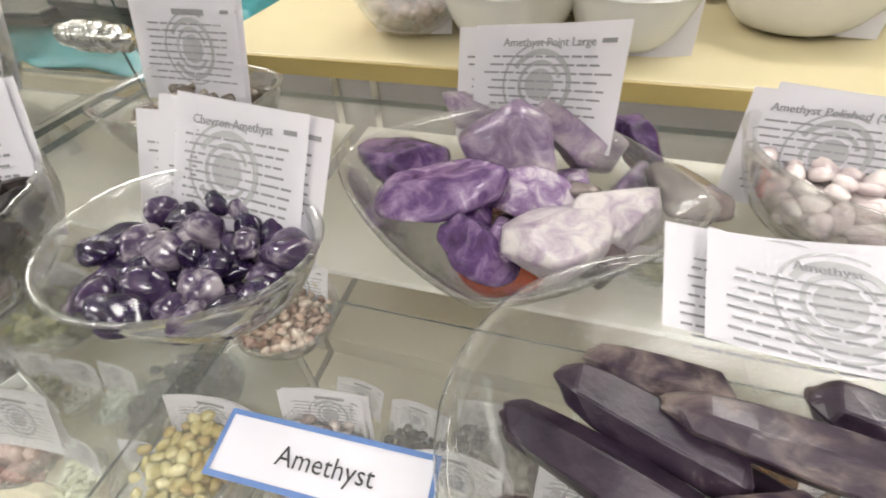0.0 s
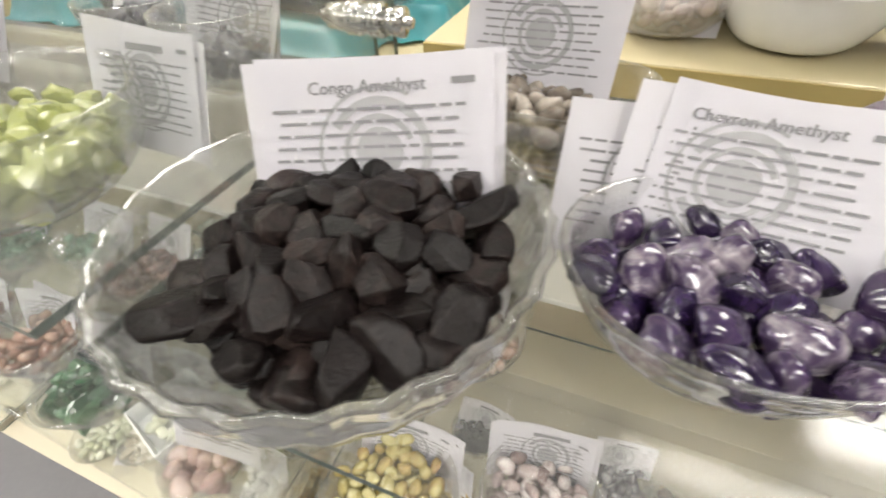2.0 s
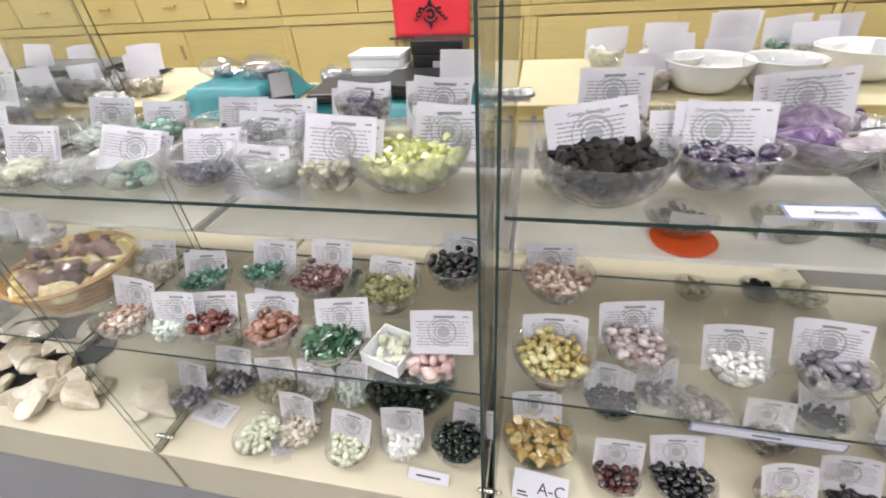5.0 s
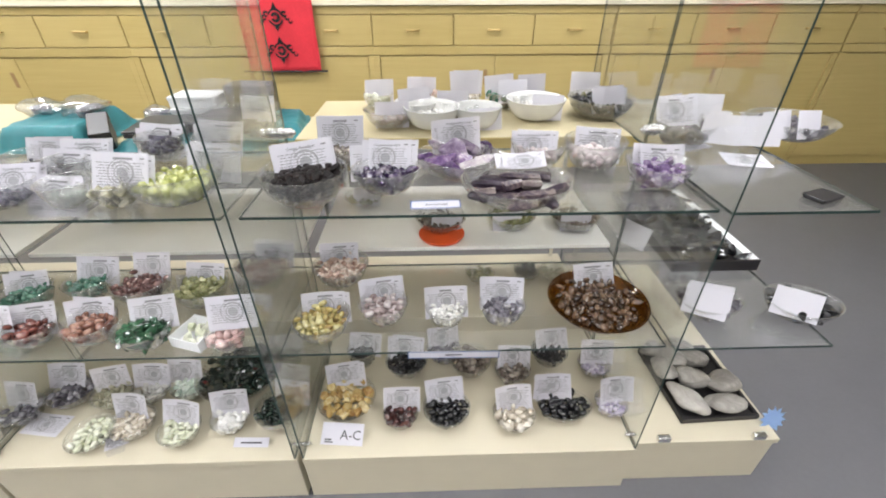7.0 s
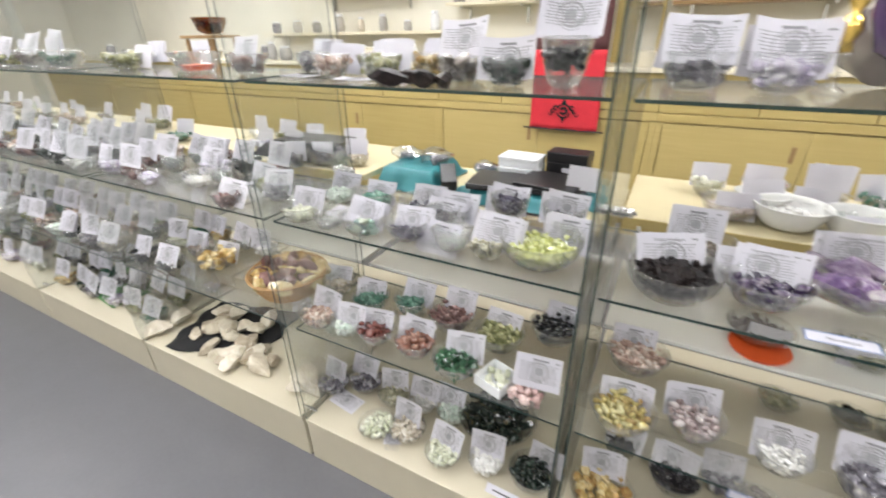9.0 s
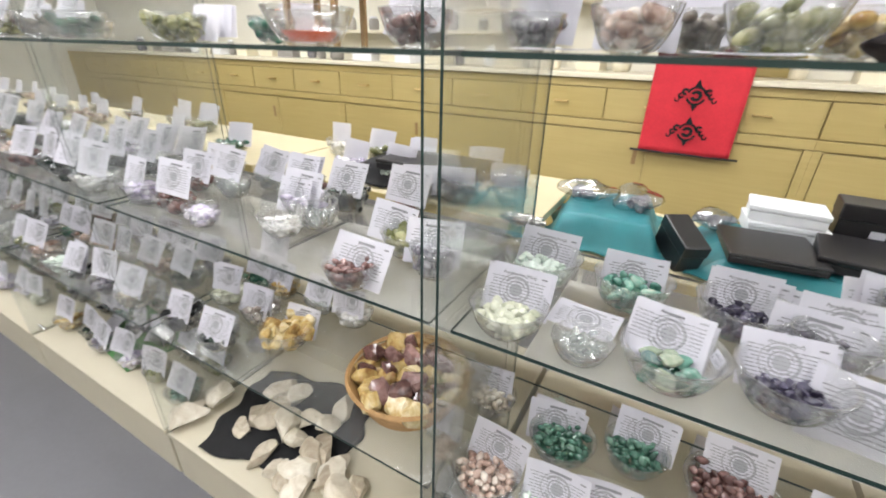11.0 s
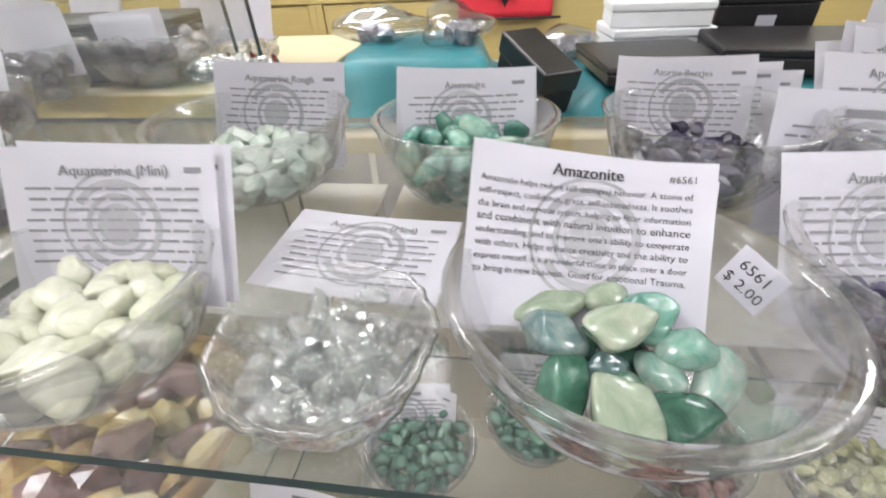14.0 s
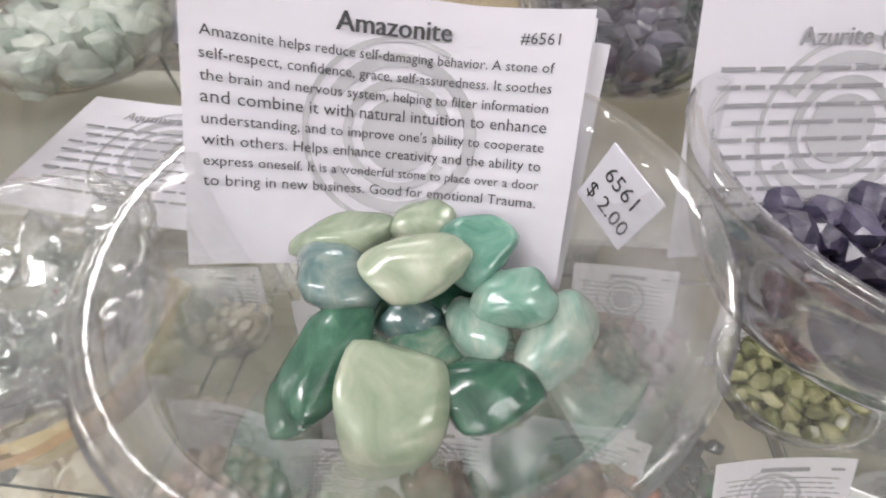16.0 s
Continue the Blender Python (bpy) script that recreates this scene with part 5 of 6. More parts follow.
crystal(0.528, 0.072, 0.982, 0.458, 0.096, 0.984, 0.024, 0)
crystal(0.512, 0.052, 0.983, 0.440, 0.078, 0.980, 0.025, 1, "point_d", 40)
crystal(0.500, 0.044, 0.985, 0.548, 0.064, 0.988, 0.023, 2, "point_d", 20)
crystal(0.490, 0.040, 0.978, 0.440, 0.043, 0.974, 0.022, 3, "point_c", 70)
crystal(0.585, 0.080, 0.988, 0.495, 0.088, 0.992, 0.024, 4, "point_d", 10)
crystal(0.470, 0.018, 0.976, 0.432, 0.036, 0.976, 0.021, 5)
crystal(0.580, 0.055, 0.985, 0.535, 0.052, 0.988, 0.024, 0, "point_c", 50)
crystal(0.500, 0.020, 0.974, 0.452, 0.016, 0.976, 0.022, 1)
crystal(0.600, 0.020, 0.982, 0.520, 0.010, 0.982, 0.026, 2, "point_d", 30)
crystal(0.560, 0.000, 0.974, 0.500, -0.020, 0.972, 0.022, 3)
crystal(0.630, 0.050, 0.982, 0.570, 0.010, 0.986, 0.024, 4, "point_d", 80)
crystal(0.610, 0.090, 0.984, 0.550, 0.110, 0.984, 0.024, 5)
crystal(0.530, 0.105, 0.976, 0.470, 0.110, 0.976, 0.022, 0, "point_d", 15)
crystal(0.545, 0.035, 0.966, 0.475, 0.060, 0.966, 0.026, 3, "point_d", 15)
crystal(0.590, 0.045, 0.966, 0.510, 0.085, 0.966, 0.026, 4, "point_d", 15)
crystal(0.560, 0.060, 0.968, 0.600, -0.010, 0.968, 0.026, 5, "point_d", 15)


# ---- signs ----


def sign(m, w, h, title, size, border, label, bars=()):
    e = empty("sign_card", m, label, "sign")
    bm = bmesh.new()
    add_box(bm, -w / 2, w / 2, -0.0008, 0.0, 0, h, 0.0)
    part("panel", bm, M["paper"], e)
    if border:
        b = border
        v, f = join_flat([bar(-w / 2, w / 2, h - b, h), bar(-w / 2, w / 2, 0, b), bar(-w / 2, -w / 2 + b, b, h - b), bar(w / 2 - b, w / 2, b, h - b)])
        ob = new("border", mesh_of("border", [(a, -0.0012, c) for a, c in v], f, M["blue_ink"]))
        ob.parent = e
    pieces = list(bars)
    if title:
        tv, tf = letters(title[0], size)
        pieces.append(([(u + title[1], v + title[2]) for u, v in tv], tf))
    if pieces:
        v, f = join_flat(pieces)
        ob = new("printed_text", mesh_of("printed_text", [(a, -0.0014, c) for a, c in v], f, M["ink"]))
        ob.parent = e
    return e


sign(pose(0.373, 0.034, 0.9468, -82, 0, 2), 0.100, 0.028, ("Amethyst", 0.002, 0.0100), 0.0115, 0.0024, "white sign with blue border reading Amethyst")
sign(pose(0.093, 0.018, 0.1995, -58, 0, -5), 0.122, 0.060, ("A-C", 0.024, 0.016), 0.036, 0.0, "white sign card with black letters A-C", (bar(-0.05, -0.03, 0.012, 0.016), bar(-0.05, -0.025, 0.006, 0.009)))
sign(pose(0.410, -0.0025, 0.5700, 0, 0, -1), 0.215, 0.022, None, 0.01, 0.0022, "long white shelf label with a blue border", (bar(-0.02, 0.02, 0.009, 0.013),))
sign(pose(-0.164, 0.02, 0.1995, -60, 0, -2), 0.10, 0.026, None, 0.01, 0.0, "small white shelf label", (bar(-0.03, 0.03, 0.010, 0.014),))

# ---- loose things on the cases ----


def cloth(name, x, y, z, w, d, h, mat, label, rz=0, seed=1):
    """A draped cloth over low boxes: a folded sheet whose hem falls to the board."""
    n = 26
    vs, fs = [], []
    for j in range(n + 1):
        for i in range(n + 1):
            u, v = 2 * i / n - 1, 2 * j / n - 1
            edge = max(abs(u), abs(v))
            top = h * (0.92 + 0.10 * noise.noise(Vector((u * 1.3, v * 1.3, seed * 3.7))))
            fall = min(1.0, max(0.0, (edge - 0.66) / 0.28))
            zz = top * (1 - fall * fall * (3 - 2 * fall)) + 0.004 + 0.006 * abs(noise.noise(Vector((u * 5, v * 5, seed))))
            fold = 0.05 * fall * math.sin(9 * math.atan2(v, u) + seed)
            vs.append((u * w / 2 * (1 + fold), v * d / 2 * (1 + fold), zz))
    for j in range(n):
        for i in range(n):
            a = j * (n + 1) + i
            fs.append((a, a + 1, a + n + 2, a + n + 1))
    ob = new(name, mesh_of(name, vs, fs, M[mat], True))
    so = ob.modifiers.new("thick", "SOLIDIFY")
    so.thickness, so.offset = 0.002, 1
    ob.matrix_world = pose(x, y, z, 0, 0, rz)
    return tagged(ob, label, "cloth")


ZB = Z1 + 0.0045
ZL = ZB - LOW
cloth("draped_cloth", -0.765, 0.645, ZL, 0.27, 0.32, 0.072, "teal", "teal satin cloth draped over low boxes", 6, 1)
cloth("draped_cloth", -0.34, 0.655, ZL, 0.46, 0.36, 0.034, "teal", "teal satin cloth spread under jewellery boxes", -4, 2)
cloth("draped_cloth", -0.135, 0.72, ZL, 0.18, 0.28, 0.040, "teal", "teal satin cloth spread under a bowl", 12, 3)
cloth("draped_cloth", -1.33, 0.66, ZB, 0.40, 0.34, 0.045, "black_cloth", "dark cloth spread over low boxes", 4, 5)


def plain_box(name, x, y, z, w, d, h, rz, mat, label, category="box", lid=True, tilt=0):
    e = empty(name, pose(x, y, z, tilt, 0, rz), label, category)
    box("base", -w / 2, w / 2, -d / 2, d / 2, 0, h * 0.62, M[mat], e, 0.002)
    if lid:
        box("lid", -w / 2 - 0.002, w / 2 + 0.002, -d / 2 - 0.002, d / 2 + 0.002, h * 0.62 + 0.0005, h, M[mat], e, 0.003)
    return e


plain_box("jewellery_tray", -0.435, 0.60, ZL + 0.044, 0.165, 0.17, 0.020, 6, "black_box", "flat black jewellery box on teal cloth")
plain_box("jewellery_tray", -0.250, 0.63, ZL + 0.044, 0.20, 0.17, 0.030, -8, "black_box", "flat black jewellery box on teal cloth")
plain_box("gift_box", -0.395, 0.76, ZL + 0.040, 0.15, 0.11, 0.036, 4, "white_box", "white card gift box on teal cloth")
plain_box("gift_box", -0.397, 0.76, ZL + 0.077, 0.145, 0.10, 0.034, -3, "white_box", "white card gift box stacked on another")
b3 = plain_box("jewellery_box", -0.232, 0.79, ZL + 0.040, 0.140, 0.085, 0.095, -4, "black_box", "upright open black jewellery box with a white tag", "box")
box("tag", -0.012, 0.014, -0.0455, -0.0435, 0.028, 0.044, M["paper"], b3)
plain_box("box", -0.600, 0.56, ZL + 0.010, 0.05, 0.11, 0.075, 30, "black_box", "small dark tilted stand on cloth", "box", True, 18)
plain_box("tray", -1.24, 0.60, ZB + 0.046, 0.30, 0.16, 0.028, 3, "black_box", "low black display tray on dark cloth", "tray")


def bagged(x, y, z, s, rz, seed):
    """A clear bag holding dark pieces, lying on the cloth."""
    v, f = tumbled_shape(seed, 3, 0.2)
    e = empty("plastic_bag", pose(x, y, z, 0, 0, rz), "clear plastic bag with dark stones on teal cloth", "bag")
    ob = new("bag", mesh_of("bag", v * np.array((s, s * 0.9, s * 0.75)) + np.array((0, 0, s * 0.2)), f, M["plastic_bag"], True))
    ob.parent = e
    r = random.Random(seed)
    for k in range(4):
        v, f = KINDS["chunk"][k]
        o2 = new("stone", mesh_of("stone", v * 0.035 + np.array((r.uniform(-0.3, 0.3) * s, r.uniform(-0.25, 0.25) * s, 0.014)), f, M["slate"]))
        o2.parent = e


bagged(-0.825, 0.665, ZL + 0.072, 0.12, 10, 301)
bagged(-0.705, 0.670, ZL + 0.072, 0.12, 60, 302)
bagged(-0.53, 0.74, ZL + 0.038, 0.08, 30, 303)

# orange coaster under a bowl, small ball figure, paper sheets, open white box
bm = bmesh.new()
cylinder_bm(bm, 0.068, 0.074, 0, 0.010, 40)
co = part("coaster", bm, M["orange"])
co.location = (0.395, 0.475, ZF + 0.0003)
tagged(co, "round orange plastic disc under a glass bowl", "coaster")

bm = bmesh.new()
cylinder_bm(bm, 0.017, 0.010, 0, 0.04, 20)
bmesh.ops.create_icosphere(bm, subdivisions=3, radius=0.020, matrix=Matrix.Translation((0, 0, 0.055)))
bl = part("ball_on_stand", bm, M["white_box"], None, "", True)
bl.location = (-0.650, 0.61, ZF + 0.001)
tagged(bl, "white ball on a small dark stand", "ornament")
bm = bmesh.new()
cylinder_bm(bm, 0.018, 0.036, 0, 0.05, 4, pose(0, 0, 0, 0, 0, 45))
pt = part("paper_tray", bm, M["white_box"])
pt.location = (-0.735, 0.60, ZF + 0.001)
tagged(pt, "small tapered white paper cup", "cup")


def sheet(x, y, z, w, h, rz, label, rx=0, title=""):
    me = card_mesh(int(x * 1000) + 5000, title, w=w, h=h, curl=0.5)
    ob = info_card(pose(x, y, z, -88 + rx, 0, rz), me, label, "loose paper sheets")
    return ob


sheet(-0.80, 0.075, ZD + 0.004, 0.12, 0.07, -8, "white printed sheet lying flat")
sheet(-0.545, 0.030, ZD + 0.004, 0.06, 0.04, 25, "small white printed slip lying flat")
sheet(-0.708, 0.090, Z1 + 0.010, 0.096, 0.062, -6, "white card headed Aquamarine lying behind a bowl", 4, "Aquamarine (Mini)")
sheet(1.060, 0.34, Z1 + 0.003, 0.10, 0.08, 20, "white printed sheet lying on the end shelf")
sheet(1.120, 0.22, Z1 + 0.003, 0.10, 0.08, -14, "white printed sheet lying on the end shelf")
box_pad = plain_box("felt_pad", 1.160, 0.055, Z1 + 0.0005, 0.06, 0.04, 0.008, 20, "black_box", "small dark brown felt pad on glass", "pad")


def open_box(x, y, z, w, d, h, rz):
    e = empty("open_box", pose(x, y, z, 0, 0, rz), "shallow open white card box with chips", "box")
    t = 0.002
    for a in ((-w / 2, w / 2, -d / 2, -d / 2 + t), (-w / 2, w / 2, d / 2 - t, d / 2), (-w / 2, -w / 2 + t, -d / 2 + t, d / 2 - t), (w / 2 - t, w / 2, -d / 2 + t, d / 2 - t)):
        box("side", *a, 0.002, h, M["white_box"], e)
    box("bottom", -w / 2, w / 2, -d / 2, d / 2, 0, 0.0018, M["white_box"], e)
    rr = random.Random(77)
    heap(x, y, z, [(rr.uniform(-w / 3, w / 3), rr.uniform(-d / 3, d / 3), 0.012 + rr.uniform(0, 0.006)) for _ in range(22)], "chunk", 0.018, "ivory", rr, "heap of cream chips in a card box")


open_box(-0.215, 0.075, Z2 + 0.0005, 0.085, 0.085, 0.03, -18)

# river rocks on a black tray, star-shaped paper tag, black trays of the end case
e = empty("tray", pose(1.215, 0.19, ZD + 0.0005, 0, 0, 2), "flat black tray under grey river rocks", "tray")
box("base", -0.12, 0.12, -0.13, 0.16, 0, 0.008, M["black_box"], e, 0.002)
for a in ((-0.12, 0.12, -0.13, -0.12), (-0.12, 0.12, 0.15, 0.16), (-0.12, -0.11, -0.1198, 0.1498), (0.11, 0.12, -0.1198, 0.1498)):
    box("rim", *a, 0.0082, 0.02, M["black_box"], e, 0.001)
GR = "grey river rocks on a tray"


def rock(x, y, z, l, w, h, rz, i, ry=0):
    pebble(x, y, z, l * 1.05, w * 1.32, h * 1.5, 0, ry, rz, i, "rock", "smooth grey oval river rock on a black tray", GR)


rock(1.140, 0.120, 0.236, 0.105, 0.062, 0.05, -58, 0)
rock(1.245, 0.100, 0.236, 0.110, 0.062, 0.05, -8, 1)
rock(1.290, 0.180, 0.236, 0.100, 0.062, 0.05, 10, 2)
rock(1.190, 0.195, 0.240, 0.095, 0.060, 0.052, -30, 3)
rock(1.235, 0.275, 0.236, 0.090, 0.060, 0.05, -12, 4)
rock(1.120, 0.235, 0.236, 0.090, 0.055, 0.05, -70, 5)
rock(1.165, 0.285, 0.240, 0.090, 0.055, 0.05, -50, 6)
rock(1.215, 0.330, 0.236, 0.085, 0.055, 0.05, -20, 7)
rock(1.130, 0.325, 0.236, 0.085, 0.055, 0.05, -10, 8)
bm = bmesh.new()
vs = []
for k in range(24):
    rr = 0.05 if k % 2 else 0.034
    vs.append(bm.verts.new((rr * math.cos(k * math.pi / 12), rr * math.sin(k * math.pi / 12) * 0.8, 0)))
fc = bm.faces.new(vs)
bmesh.ops.solidify(bm, geom=[fc], thickness=0.001)
st = part("star_tag", bm, M["blue_star"])
st.matrix_world = pose(1.375, 0.055, ZD + 0.012, 62, 0, 12)
tagged(st, "pale blue starburst paper tag at the case edge", "tag")


def divided_tray(x, y, z, w, d):
    e = empty("divided_tray", pose(x, y, z, 0, 0, 0), "black divided tray of dark stones with a white edge", "tray")
    box("base", -w / 2, w / 2, -d / 2, d / 2, 0, 0.006, M["black_box"], e)
    for a in ((-w / 2, w / 2, -d / 2, -d / 2 + 0.008), (-w / 2, w / 2, d / 2 - 0.008, d / 2), (w / 2 - 0.028, w / 2, -d / 2 + 0.008, d / 2 - 0.008), (-w / 2, -w / 2 + 0.022, -d / 2 + 0.008, d / 2 - 0.008)):
        box("rim", *a, 0.0062, 0.035, M["white_box" if a[0] > 0 else "black_box"], e, 0.001)
    for k in (-1, 0, 1):
        box("divider", -w / 2 + 0.0225, w / 2 - 0.0285, k * d / 4 - 0.003, k * d / 4 + 0.003, 0.0062, 0.03, M["black_box"], e)
    rr = random.Random(5)
    heap(x, y, z, [(rr.uniform(-w / 2.4, w / 2.4), rr.uniform(-d / 2.2, d / 2.2), 0.022) for _ in range(64)], "chunk", 0.042, "black", rr, "dark polished stones in a divided tray")


divided_tray(1.215, 0.56, Z2 + 0.0005, 0.26, 0.50)


def turned_card(x, y, z, rz, tilt=25):
    r = random.Random(int(x * 991 + y * 77))
    info_card(pose(x, y, z, 0, 0, rz) @ pose(0, 0, 0, -tilt, r.uniform(-6, 6), 0), GENERIC_CARDS[r.randrange(8)], "curled white paper card seen from its blank back")


for cx, cy, cz, rz, tilt in ((1.035, 0.075, Z2 + 0.035, 148, -32), (1.055, 0.090, Z2 + 0.035, 152, -28), (1.255, 0.060, Z2 + 0.035, 145, -34), (0.985, 0.42, Z2 + 0.03, 120, -20), (1.10, 0.33, Z1 + 0.02, 165, -14),
                             (1.20, 0.31, Z1 + 0.02, 172, -18), (1.28, 0.36, Z1 + 0.02, 195, -20), (1.06, 0.50, Z1 + 0.03, 205, -12), (1.15, 0.50, Z1 + 0.03, 170, -14), (1.36, 0.36, Z1 + 0.02, 200, -22)):
    turned_card(cx, cy, cz, rz, tilt)

# ---- case C and the cases beyond ----


def wicker_basket(x, y, z, R, H):
    e = empty("wicker_basket", pose(x, y, z), "round brown wicker basket of yellow rough stones", "basket")
    for k in range(7):
        bm = bmesh.new()
        rr, zz = R * (0.72 + 0.28 * k / 6), H * k / 6
        tor, seg = [], 48
        for i in range(seg):
            a = 2 * math.pi * i / seg
            wob = 0.004 * math.sin(i * math.pi + k * math.pi)
            tor.append([bm.verts.new(((rr + wob + 0.006 * math.cos(b)) * math.cos(a), (rr + wob + 0.006 * math.cos(b)) * math.sin(a), zz + 0.006 + 0.0065 * math.sin(b))) for b in (0, 1.57, 3.14, 4.71)])
        for i in range(seg):
            for j in range(4):
                bm.faces.new((tor[i][j], tor[(i + 1) % seg][j], tor[(i + 1) % seg][(j + 1) % 4], tor[i][(j + 1) % 4]))
        part("woven_ring", bm, M["wicker"], e)
    bm = bmesh.new()
    cylinder_bm(bm, R * 0.7, R * 0.74, 0.0, 0.008, 32)
    part("bottom", bm, M["wicker"], e)
    rr = random.Random(12)
    heap(x, y, z, place_sites(R * 0.95, H * 1.1, 0.055, 1.2, rr), "chunk", 0.055, "citrine", rr, "yellow and brown rough stones in a basket")
    heap(x, y, z + 0.01, place_sites(R * 0.8, H * 1.2, 0.05, 1.2, rr, 1.0, 14), "chunk", 0.05, "redbrown", rr, "red-brown rough stones in a basket")


wicker_basket(-1.055, 0.18, Z2 + 0.0005, 0.135, 0.07)
cloth("black_cloth", -1.53, 0.22, ZD + 0.0005, 0.46, 0.36, 0.010, "black_cloth", "black cloth under large pale rocks", 14, 8)
M["pale_rock"] = stone("pale_rough_rock", ((0.36, 0.30, 0.22), (0.55, 0.49, 0.38), (0.70, 0.66, 0.56)), 0.6, 1.8, 0.0, 0.0, 0.6, False)
r9 = random.Random(99)
for i in range(34):
    if i < 10:
        px, py, pz = r9.uniform(-1.68, -1.40), r9.uniform(0.14, 0.32), 0.030
    else:
        px, py, pz = r9.choice((r9.uniform(-1.30, -0.93), r9.uniform(-1.86, -1.28))), r9.uniform(0.04, 0.16), 0.014
    s = r9.uniform(0.05, 0.10)
    pebble(px, py, ZD + pz + s * 0.2, s * 1.1, s * 0.9, s * 0.8, r9.uniform(-20, 20), r9.uniform(-20, 20), r9.uniform(0, 180), i % 9, "pale_rock", "pale rough rock on the case deck", "pale rough rocks", "lump")

e = empty("green_tray", pose(-2.42, 0.20, ZD + 0.0005, 0, 0, -6), "flat green felt tray with jade pieces and cards", "tray")
box("base", -0.20, 0.20, -0.12, 0.12, 0, 0.012, M["green_card"], e, 0.002)
for k in range(3):
    turned_card(-2.55 + 0.12 * k, 0.14 + 0.03 * k, ZD + 0.02, 180 + 10 * k, -60)

PALETTE = ("white", "slate", "beige", "seafoam", "olive", "clear", "greybrown", "aventurine", "pinkwhite", "ivory", "black", "redbrown", "citrine", "blackgreen", "lilac")
NAMES = {"white": "white", "slate": "grey", "beige": "beige", "seafoam": "pale green", "olive": "olive-green", "clear": "clear", "greybrown": "grey-brown", "aventurine": "green",
         "pinkwhite": "pink", "ivory": "cream", "black": "black", "redbrown": "red-brown", "citrine": "yellow", "blackgreen": "dark green", "lilac": "lilac"}
rf = random.Random(2024)


def fill_row(x0, x1, y, z, step, top, face=1, skip=0.08):
    x = x0
    while x < x1:
        if rf.random() > skip:
            c = rf.choice(PALETTE)
            R = rf.uniform(0.042, 0.062)
            stock(x + rf.uniform(-0.01, 0.01), y + rf.uniform(-0.015, 0.015), z, R, rf.uniform(0.04, 0.06), rf.choice(("round", "round", "oval", "round")), c,
                  rf.choice(("tumbled", "chunk")), rf.uniform(0.024, 0.034), rf.uniform(0.7, 1.1), NAMES[c] + " stones",
                  (rf.uniform(-0.02, 0.02), 0.02 * face, top + rf.uniform(-0.01, 0.015)) if rf.random() < 0.92 else None, rf.choice((1, 1, 2)), face)
        x += step * rf.uniform(0.9, 1.15)


for ca, cb in CASES[3:]:
    for z, rows in ((Z1, (0.08, 0.21, 0.33)), (Z2, (0.08, 0.21, 0.33)), (ZD, (0.10, 0.24, 0.38))):
        for yy in rows:
            fill_row(ca + 0.07, cb - 0.05, yy, z, 0.15, 0.115)
ca, cb = CASES[2]
fill_row(ca + 0.07, -1.36, 0.07, Z1, 0.135, 0.11)
fill_row(ca + 0.07, -1.30, 0.21, Z1, 0.135, 0.11)
fill_row(ca + 0.07, cb - 0.12, 0.31, Z1, 0.15, 0.11)
fill_row(ca + 0.07, -1.50, 0.08, Z2, 0.14, 0.11)
fill_row(ca + 0.07, -1.50, 0.22, Z2, 0.14, 0.11)
fill_row(ca + 0.07, -1.22, 0.33, Z2, 0.14, 0.11)
fill_row(-1.28, -0.95, 0.42, ZD, 0.15, 0.11)
for ca, cb in CASES[2:]:
    fill_row(ca + 0.1, cb - 0.08, 0.56, ZB, 0.19, 0.115, -1, 0.3)
    fill_row(ca + 0.1, cb - 0.08, 0.72, ZB, 0.19, 0.115, -1, 0.3)
fill_row(0.20, 0.90, 0.76, ZB, 0.13, 0.115, -1, 0.1)
fill_row(-0.80, -0.10, 0.62, ZP, 0.2, 0.08, -1, 0.3)

# ---- top shelf ----
r3 = random.Random(31)


def top_stock(x, y, R, H, c, kind, size, ztop, n=1, face=1, shape="round"):
    stock(x, y, ZT, R, H, shape, c, kind, size, 1.0, NAMES.get(c, "violet") + " stones on the top shelf", None if ztop is None else (0.0, 0.02, ztop), n, face)


top_stock(-0.135, 0.12, 0.046, 0.085, "black", "chunk", 0.022, 0.155, 2)
top_stock(-0.245, 0.12, 0.05, 0.05, "blackgreen", "chunk", 0.028, 0.085, 1)
top_stock(-0.36, 0.17, 0.062, 0.05, "greybrown", "chunk", 0.036, 0.12, 1)
top_stock(0.075, 0.14, 0.055, 0.06, "slate", "chunk", 0.024, 0.115, 3)
top_stock(0.195, 0.14, 0.055, 0.06, "lilac", "chunk", 0.022, 0.105, 3)
top_stock(0.48, 0.10, 0.05, 0.05, "slate", "chunk", 0.024, 0.095, 1, -1)
top_stock(0.58, 0.12, 0.055, 0.05, "slate", "chunk", 0.024, 0.095, 2, -1)
top_stock(-0.58, 0.17, 0.055, 0.05, "olive", "tumbled", 0.026, 0.10, 1, -1)
top_stock(-0.72, 0.16, 0.05, 0.05, "pinkwhite", "tumbled", 0.026, 0.09, 2, -1)
top_stock(-1.02, 0.16, 0.055, 0.05, "redbrown", "tumbled", 0.026, 0.095, 1)
top_stock(-1.60, 0.15, 0.06, 0.05, "olive", "chunk", 0.03, 0.09, 1, -1)
for x in (-1.72, -1.45, -0.88, -0.50, -0.65):
    top_stock(x, 0.27, 0.05, 0.05, r3.choice(PALETTE), "tumbled", 0.026, 0.10, 2, -1)
for ca, cb in CASES[3:]:
    fill_row(ca + 0.08, cb - 0.06, 0.12, ZT, 0.17, 0.10, 1, 0.15)
    fill_row(ca + 0.08, cb - 0.06, 0.27, ZT, 0.17, 0.10, -1, 0.15)
sheet(-0.60, 0.08, ZT + 0.003, 0.10, 0.05, 8, "white printed sheet lying on the top shelf")
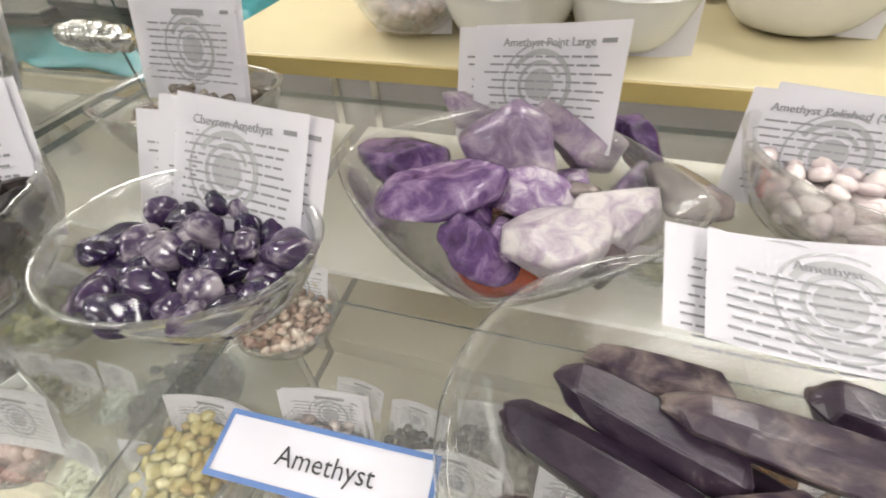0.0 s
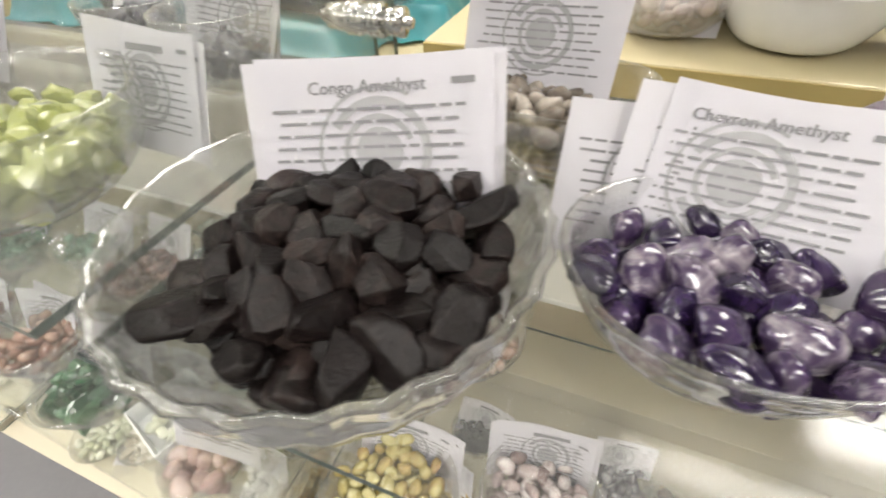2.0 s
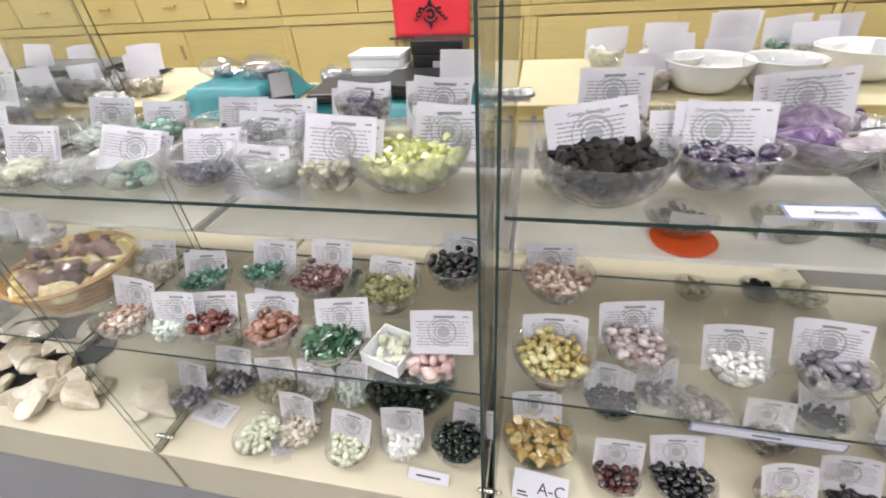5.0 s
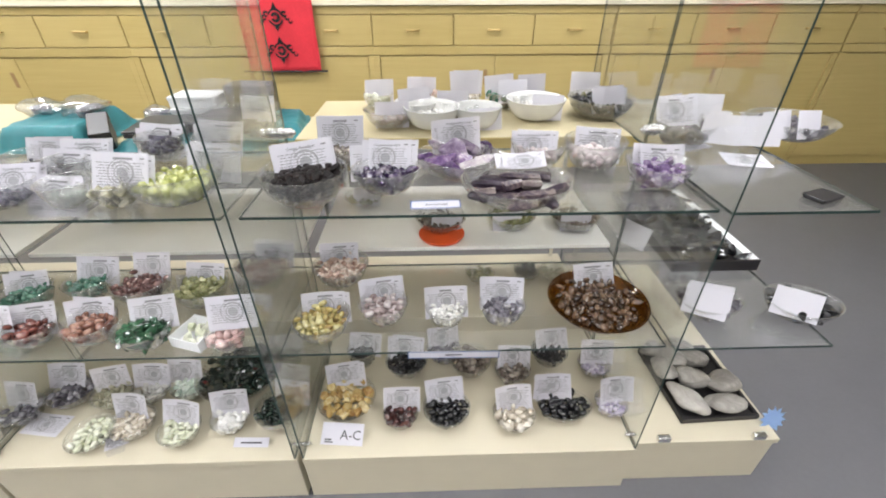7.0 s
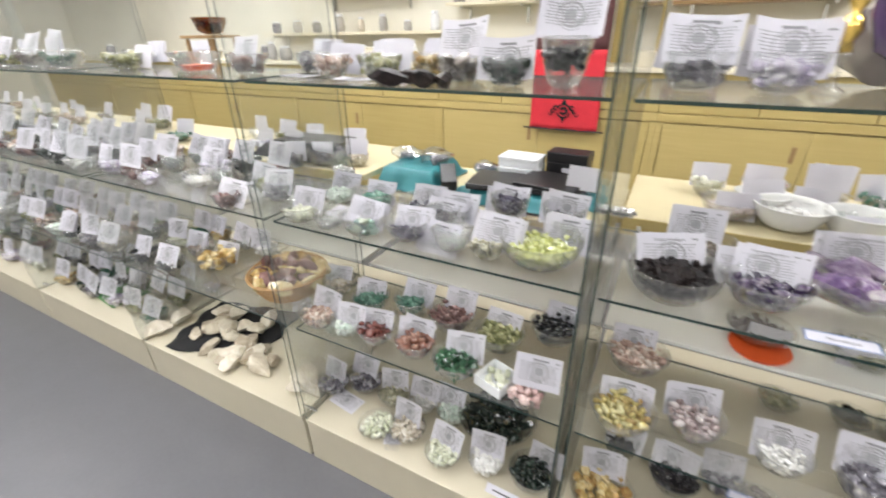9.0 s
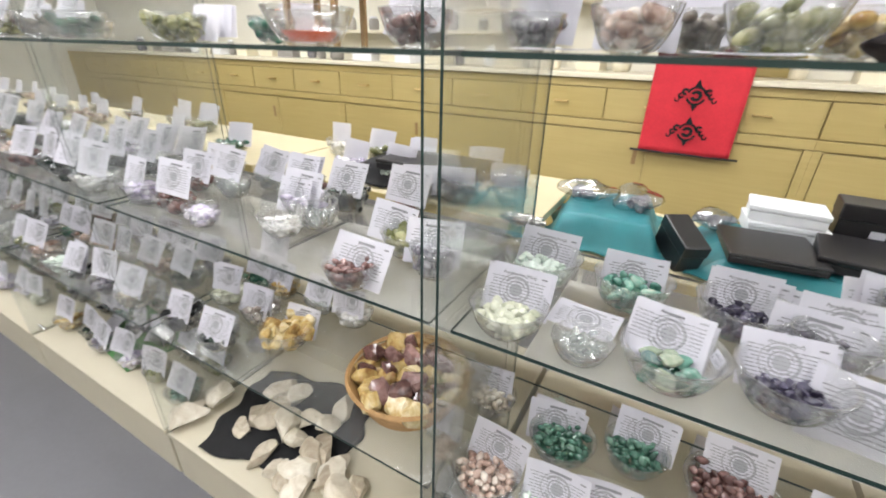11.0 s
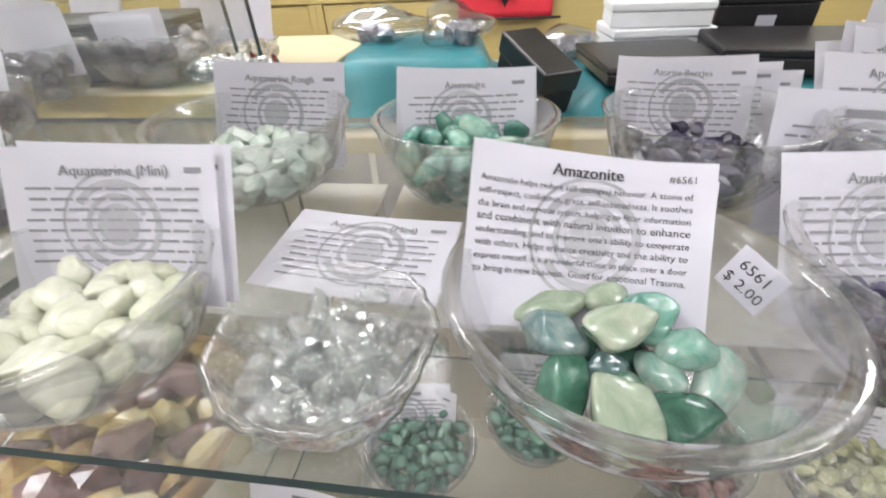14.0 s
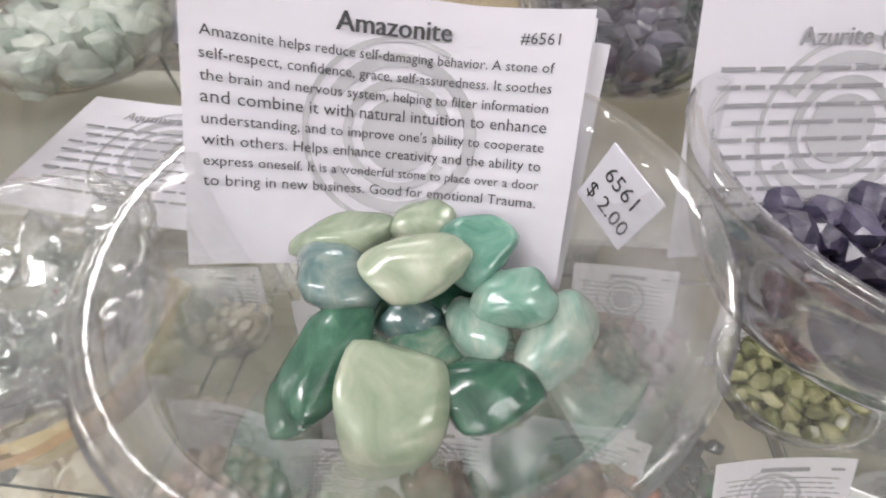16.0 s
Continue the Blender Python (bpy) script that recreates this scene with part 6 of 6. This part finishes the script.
sheet(-0.80, 0.10, ZT + 0.003, 0.11, 0.05, -10, "white printed sheet lying on the top shelf")
GT = "brown rough rocks on the top shelf"
for i, (x, y, s) in enumerate(((-0.485, 0.06, 0.055), (-0.445, 0.085, 0.05), (-0.395, 0.06, 0.05), (-0.355, 0.065, 0.045))):
    pebble(x, y, ZT + s * 0.3, s * 1.2, s * 0.8, s * 0.8, 0, 0, 40 * i, i, "congo_one", "brown rough rock lying on the glass shelf", GT, "lump")


def orange_dish():
    e = empty("tiered_dish", pose(-1.225, 0.15, ZT + 0.0005), "clear dish holding orange stones on the top shelf", "dish")
    (vs, fs), sy = bowl_mesh("round", 0.075, 0.055)
    ob = new("dish", mesh_of("dish", vs, fs, M["glass_bowl"], True))
    ob.parent = e
    bm = bmesh.new()
    cylinder_bm(bm, 0.034, 0.046, 0.0065, 0.022, 28)
    part("orange_liner", bm, M["orange"], e)


orange_dish()
e = empty("wood_stand", pose(-1.30, 0.27, ZT + 0.0005), "small wooden stand with an amber bowl on top", "stand")
for sx in (-1, 1):
    for sy in (-1, 1):
        box("leg", sx * 0.06 - 0.005, sx * 0.06 + 0.005, sy * 0.04 - 0.005, sy * 0.04 + 0.005, 0, 0.09, M["wood_dark"], e)
box("shelf", -0.075, 0.075, -0.055, 0.055, 0.0905, 0.10, M["wood_dark"], e, 0.002)
stock(-1.29, 0.27, ZT + 0.1015, 0.05, 0.045, "amber", "carnelian", "chunk", 0.026, 1.0, "orange-brown stones", None)


def geode():
    """Half of a large amethyst geode standing on the top shelf, crystals towards the aisle."""
    e = empty("amethyst_geode", pose(0.55, 0.24, ZT + 0.0005), "large violet amethyst geode standing on a glass shelf", "geode")
    v, f = tumbled_shape(410, 3, 0.12)
    v = v * np.array((0.46, 0.17, 0.46))
    v[:, 2] -= v[:, 2].min()
    ob = new("shell", mesh_of("shell", v, f, M["amethyst_one"], True))
    ob.parent = e
    r = random.Random(4)
    vs, fs, o = [], [], 0
    for _ in range(420):
        a, q = r.uniform(0, 6.283), math.sqrt(r.random()) * 0.92
        cx, cz = 0.20 * q * math.cos(a), 0.12 + 0.11 * q * math.sin(a)
        cy = -0.085 + 0.05 * q * q
        s, hh = r.uniform(0.006, 0.011), r.uniform(0.010, 0.02)
        for k in range(5):
            vs.append((cx + s * math.cos(k * 1.257 + a), cy, cz + s * math.sin(k * 1.257 + a)))
        vs.append((cx + r.uniform(-0.3, 0.3) * s, cy - hh, cz + r.uniform(-0.3, 0.3) * s))
        fs += [(o + k, o + (k + 1) % 5, o + 5) for k in range(5)]
        o += 6
    ob = new("crystal_face", mesh_of("crystal_face", vs, fs, M["point_a"]))
    ob.parent = e
    ob["kind"] = "stuff"


geode()
e = empty("ornament", pose(0.262, 0.16, ZT + 0.0005), "gold ornament on a clear glass stand", "ornament")
vs, fs = revolve([(0, 0, 0), (0.022, 0, 0), (0.022, 0.006, 0), (0.007, 0.014, 0), (0.006, 0.05, 0), (0.014, 0.056, 0), (0.014, 0.06, 0), (0, 0.06, 0)], 24)
ob = new("stand", mesh_of("stand", vs, fs, M["glass_bowl"], True))
ob.parent = e
vs, fs = revolve([(0, 0.0605, 0), (0.012, 0.0605, 0), (0.009, 0.075, 0), (0.016, 0.09, 0), (0.012, 0.105, 0), (0.006, 0.112, 0), (0.013, 0.128, 0), (0.009, 0.142, 0), (0.003, 0.155, 0), (0, 0.156, 0)], 24)
ob = new("finial", mesh_of("finial", vs, fs, M["gold"], True))
ob.parent = e
v, f = tumbled_shape(411, 3, 0.15)
v = v * np.array((0.11, 0.09, 0.20))
v[:, 2] -= v[:, 2].min()
ob = new("crystal_block", mesh_of("crystal_block", v, f, M["greybrown_one"], True))
ob.location = (0.345, 0.30, ZT + 0.0005)
tagged(ob, "tall grey-violet crystal block on the top shelf", "crystal")

# ---- things on the far counter and wall shelves ----


def jar(x, y, z, r, h, mat, label):
    e = empty("jar", pose(x, y, z), label, "jar", "jars and pots along the wall")
    vs, fs = revolve([(0, 0, 0), (r * 0.8, 0, 0), (r, h * 0.15, 0), (r, h * 0.7, 0), (r * 0.7, h * 0.86, 0), (0, h * 0.86, 0)], 24)
    ob = new("body", mesh_of("body", vs, fs, M[mat], True))
    ob.parent = e
    vs, fs = revolve([(0, h * 0.865, 0), (r * 0.74, h * 0.865, 0), (r * 0.74, h, 0), (0, h, 0)], 24)
    ob = new("lid", mesh_of("lid", vs, fs, M["white_box"], True))
    ob.parent = e


rc = random.Random(55)
for i in range(40):
    x = -6.6 + i * 0.24 + rc.uniform(-0.05, 0.05)
    if -1.0 < x < -0.3:
        continue
    if rc.random() < 0.5:
        plain_box("storage_box", x, rc.uniform(2.68, 2.88), TOP + 0.0305, rc.uniform(0.12, 0.2), rc.uniform(0.1, 0.18), rc.uniform(0.04, 0.13), rc.uniform(-8, 8), rc.choice(("white_box", "white_box", "counter", "rock")), "pale storage box on the cream countertop")
    else:
        jar(x, rc.uniform(2.68, 2.88), TOP + 0.0305, rc.uniform(0.035, 0.06), rc.uniform(0.08, 0.17), rc.choice(("white_box", "slate", "rock", "counter")), "pale jar on the cream countertop")
for x0, x1, z in ((-3.8, -1.65, 1.437), (-1.68, -1.08, 1.634), (0.0, 0.85, 1.582), (-3.1, -2.2, 1.772)):
    x = x0
    while x < x1:
        jar(x, 2.92, z + 0.0005, rc.uniform(0.03, 0.05), rc.uniform(0.07, 0.16), rc.choice(("white_box", "slate", "rock", "amethyst_one", "pale_rock")), "small pot on a wall shelf")
        x += rc.uniform(0.2, 0.42)
e = empty("cloth_table", pose(-6.3, 0.6, 0), "table hidden under a dark green cloth", "table")
box("cloth_cover", -0.55, 0.55, -0.5, 0.5, 0.0, 0.74, M["deep_green"], e, 0.02)
joined_cards("many curled white paper cards in the farther cases")
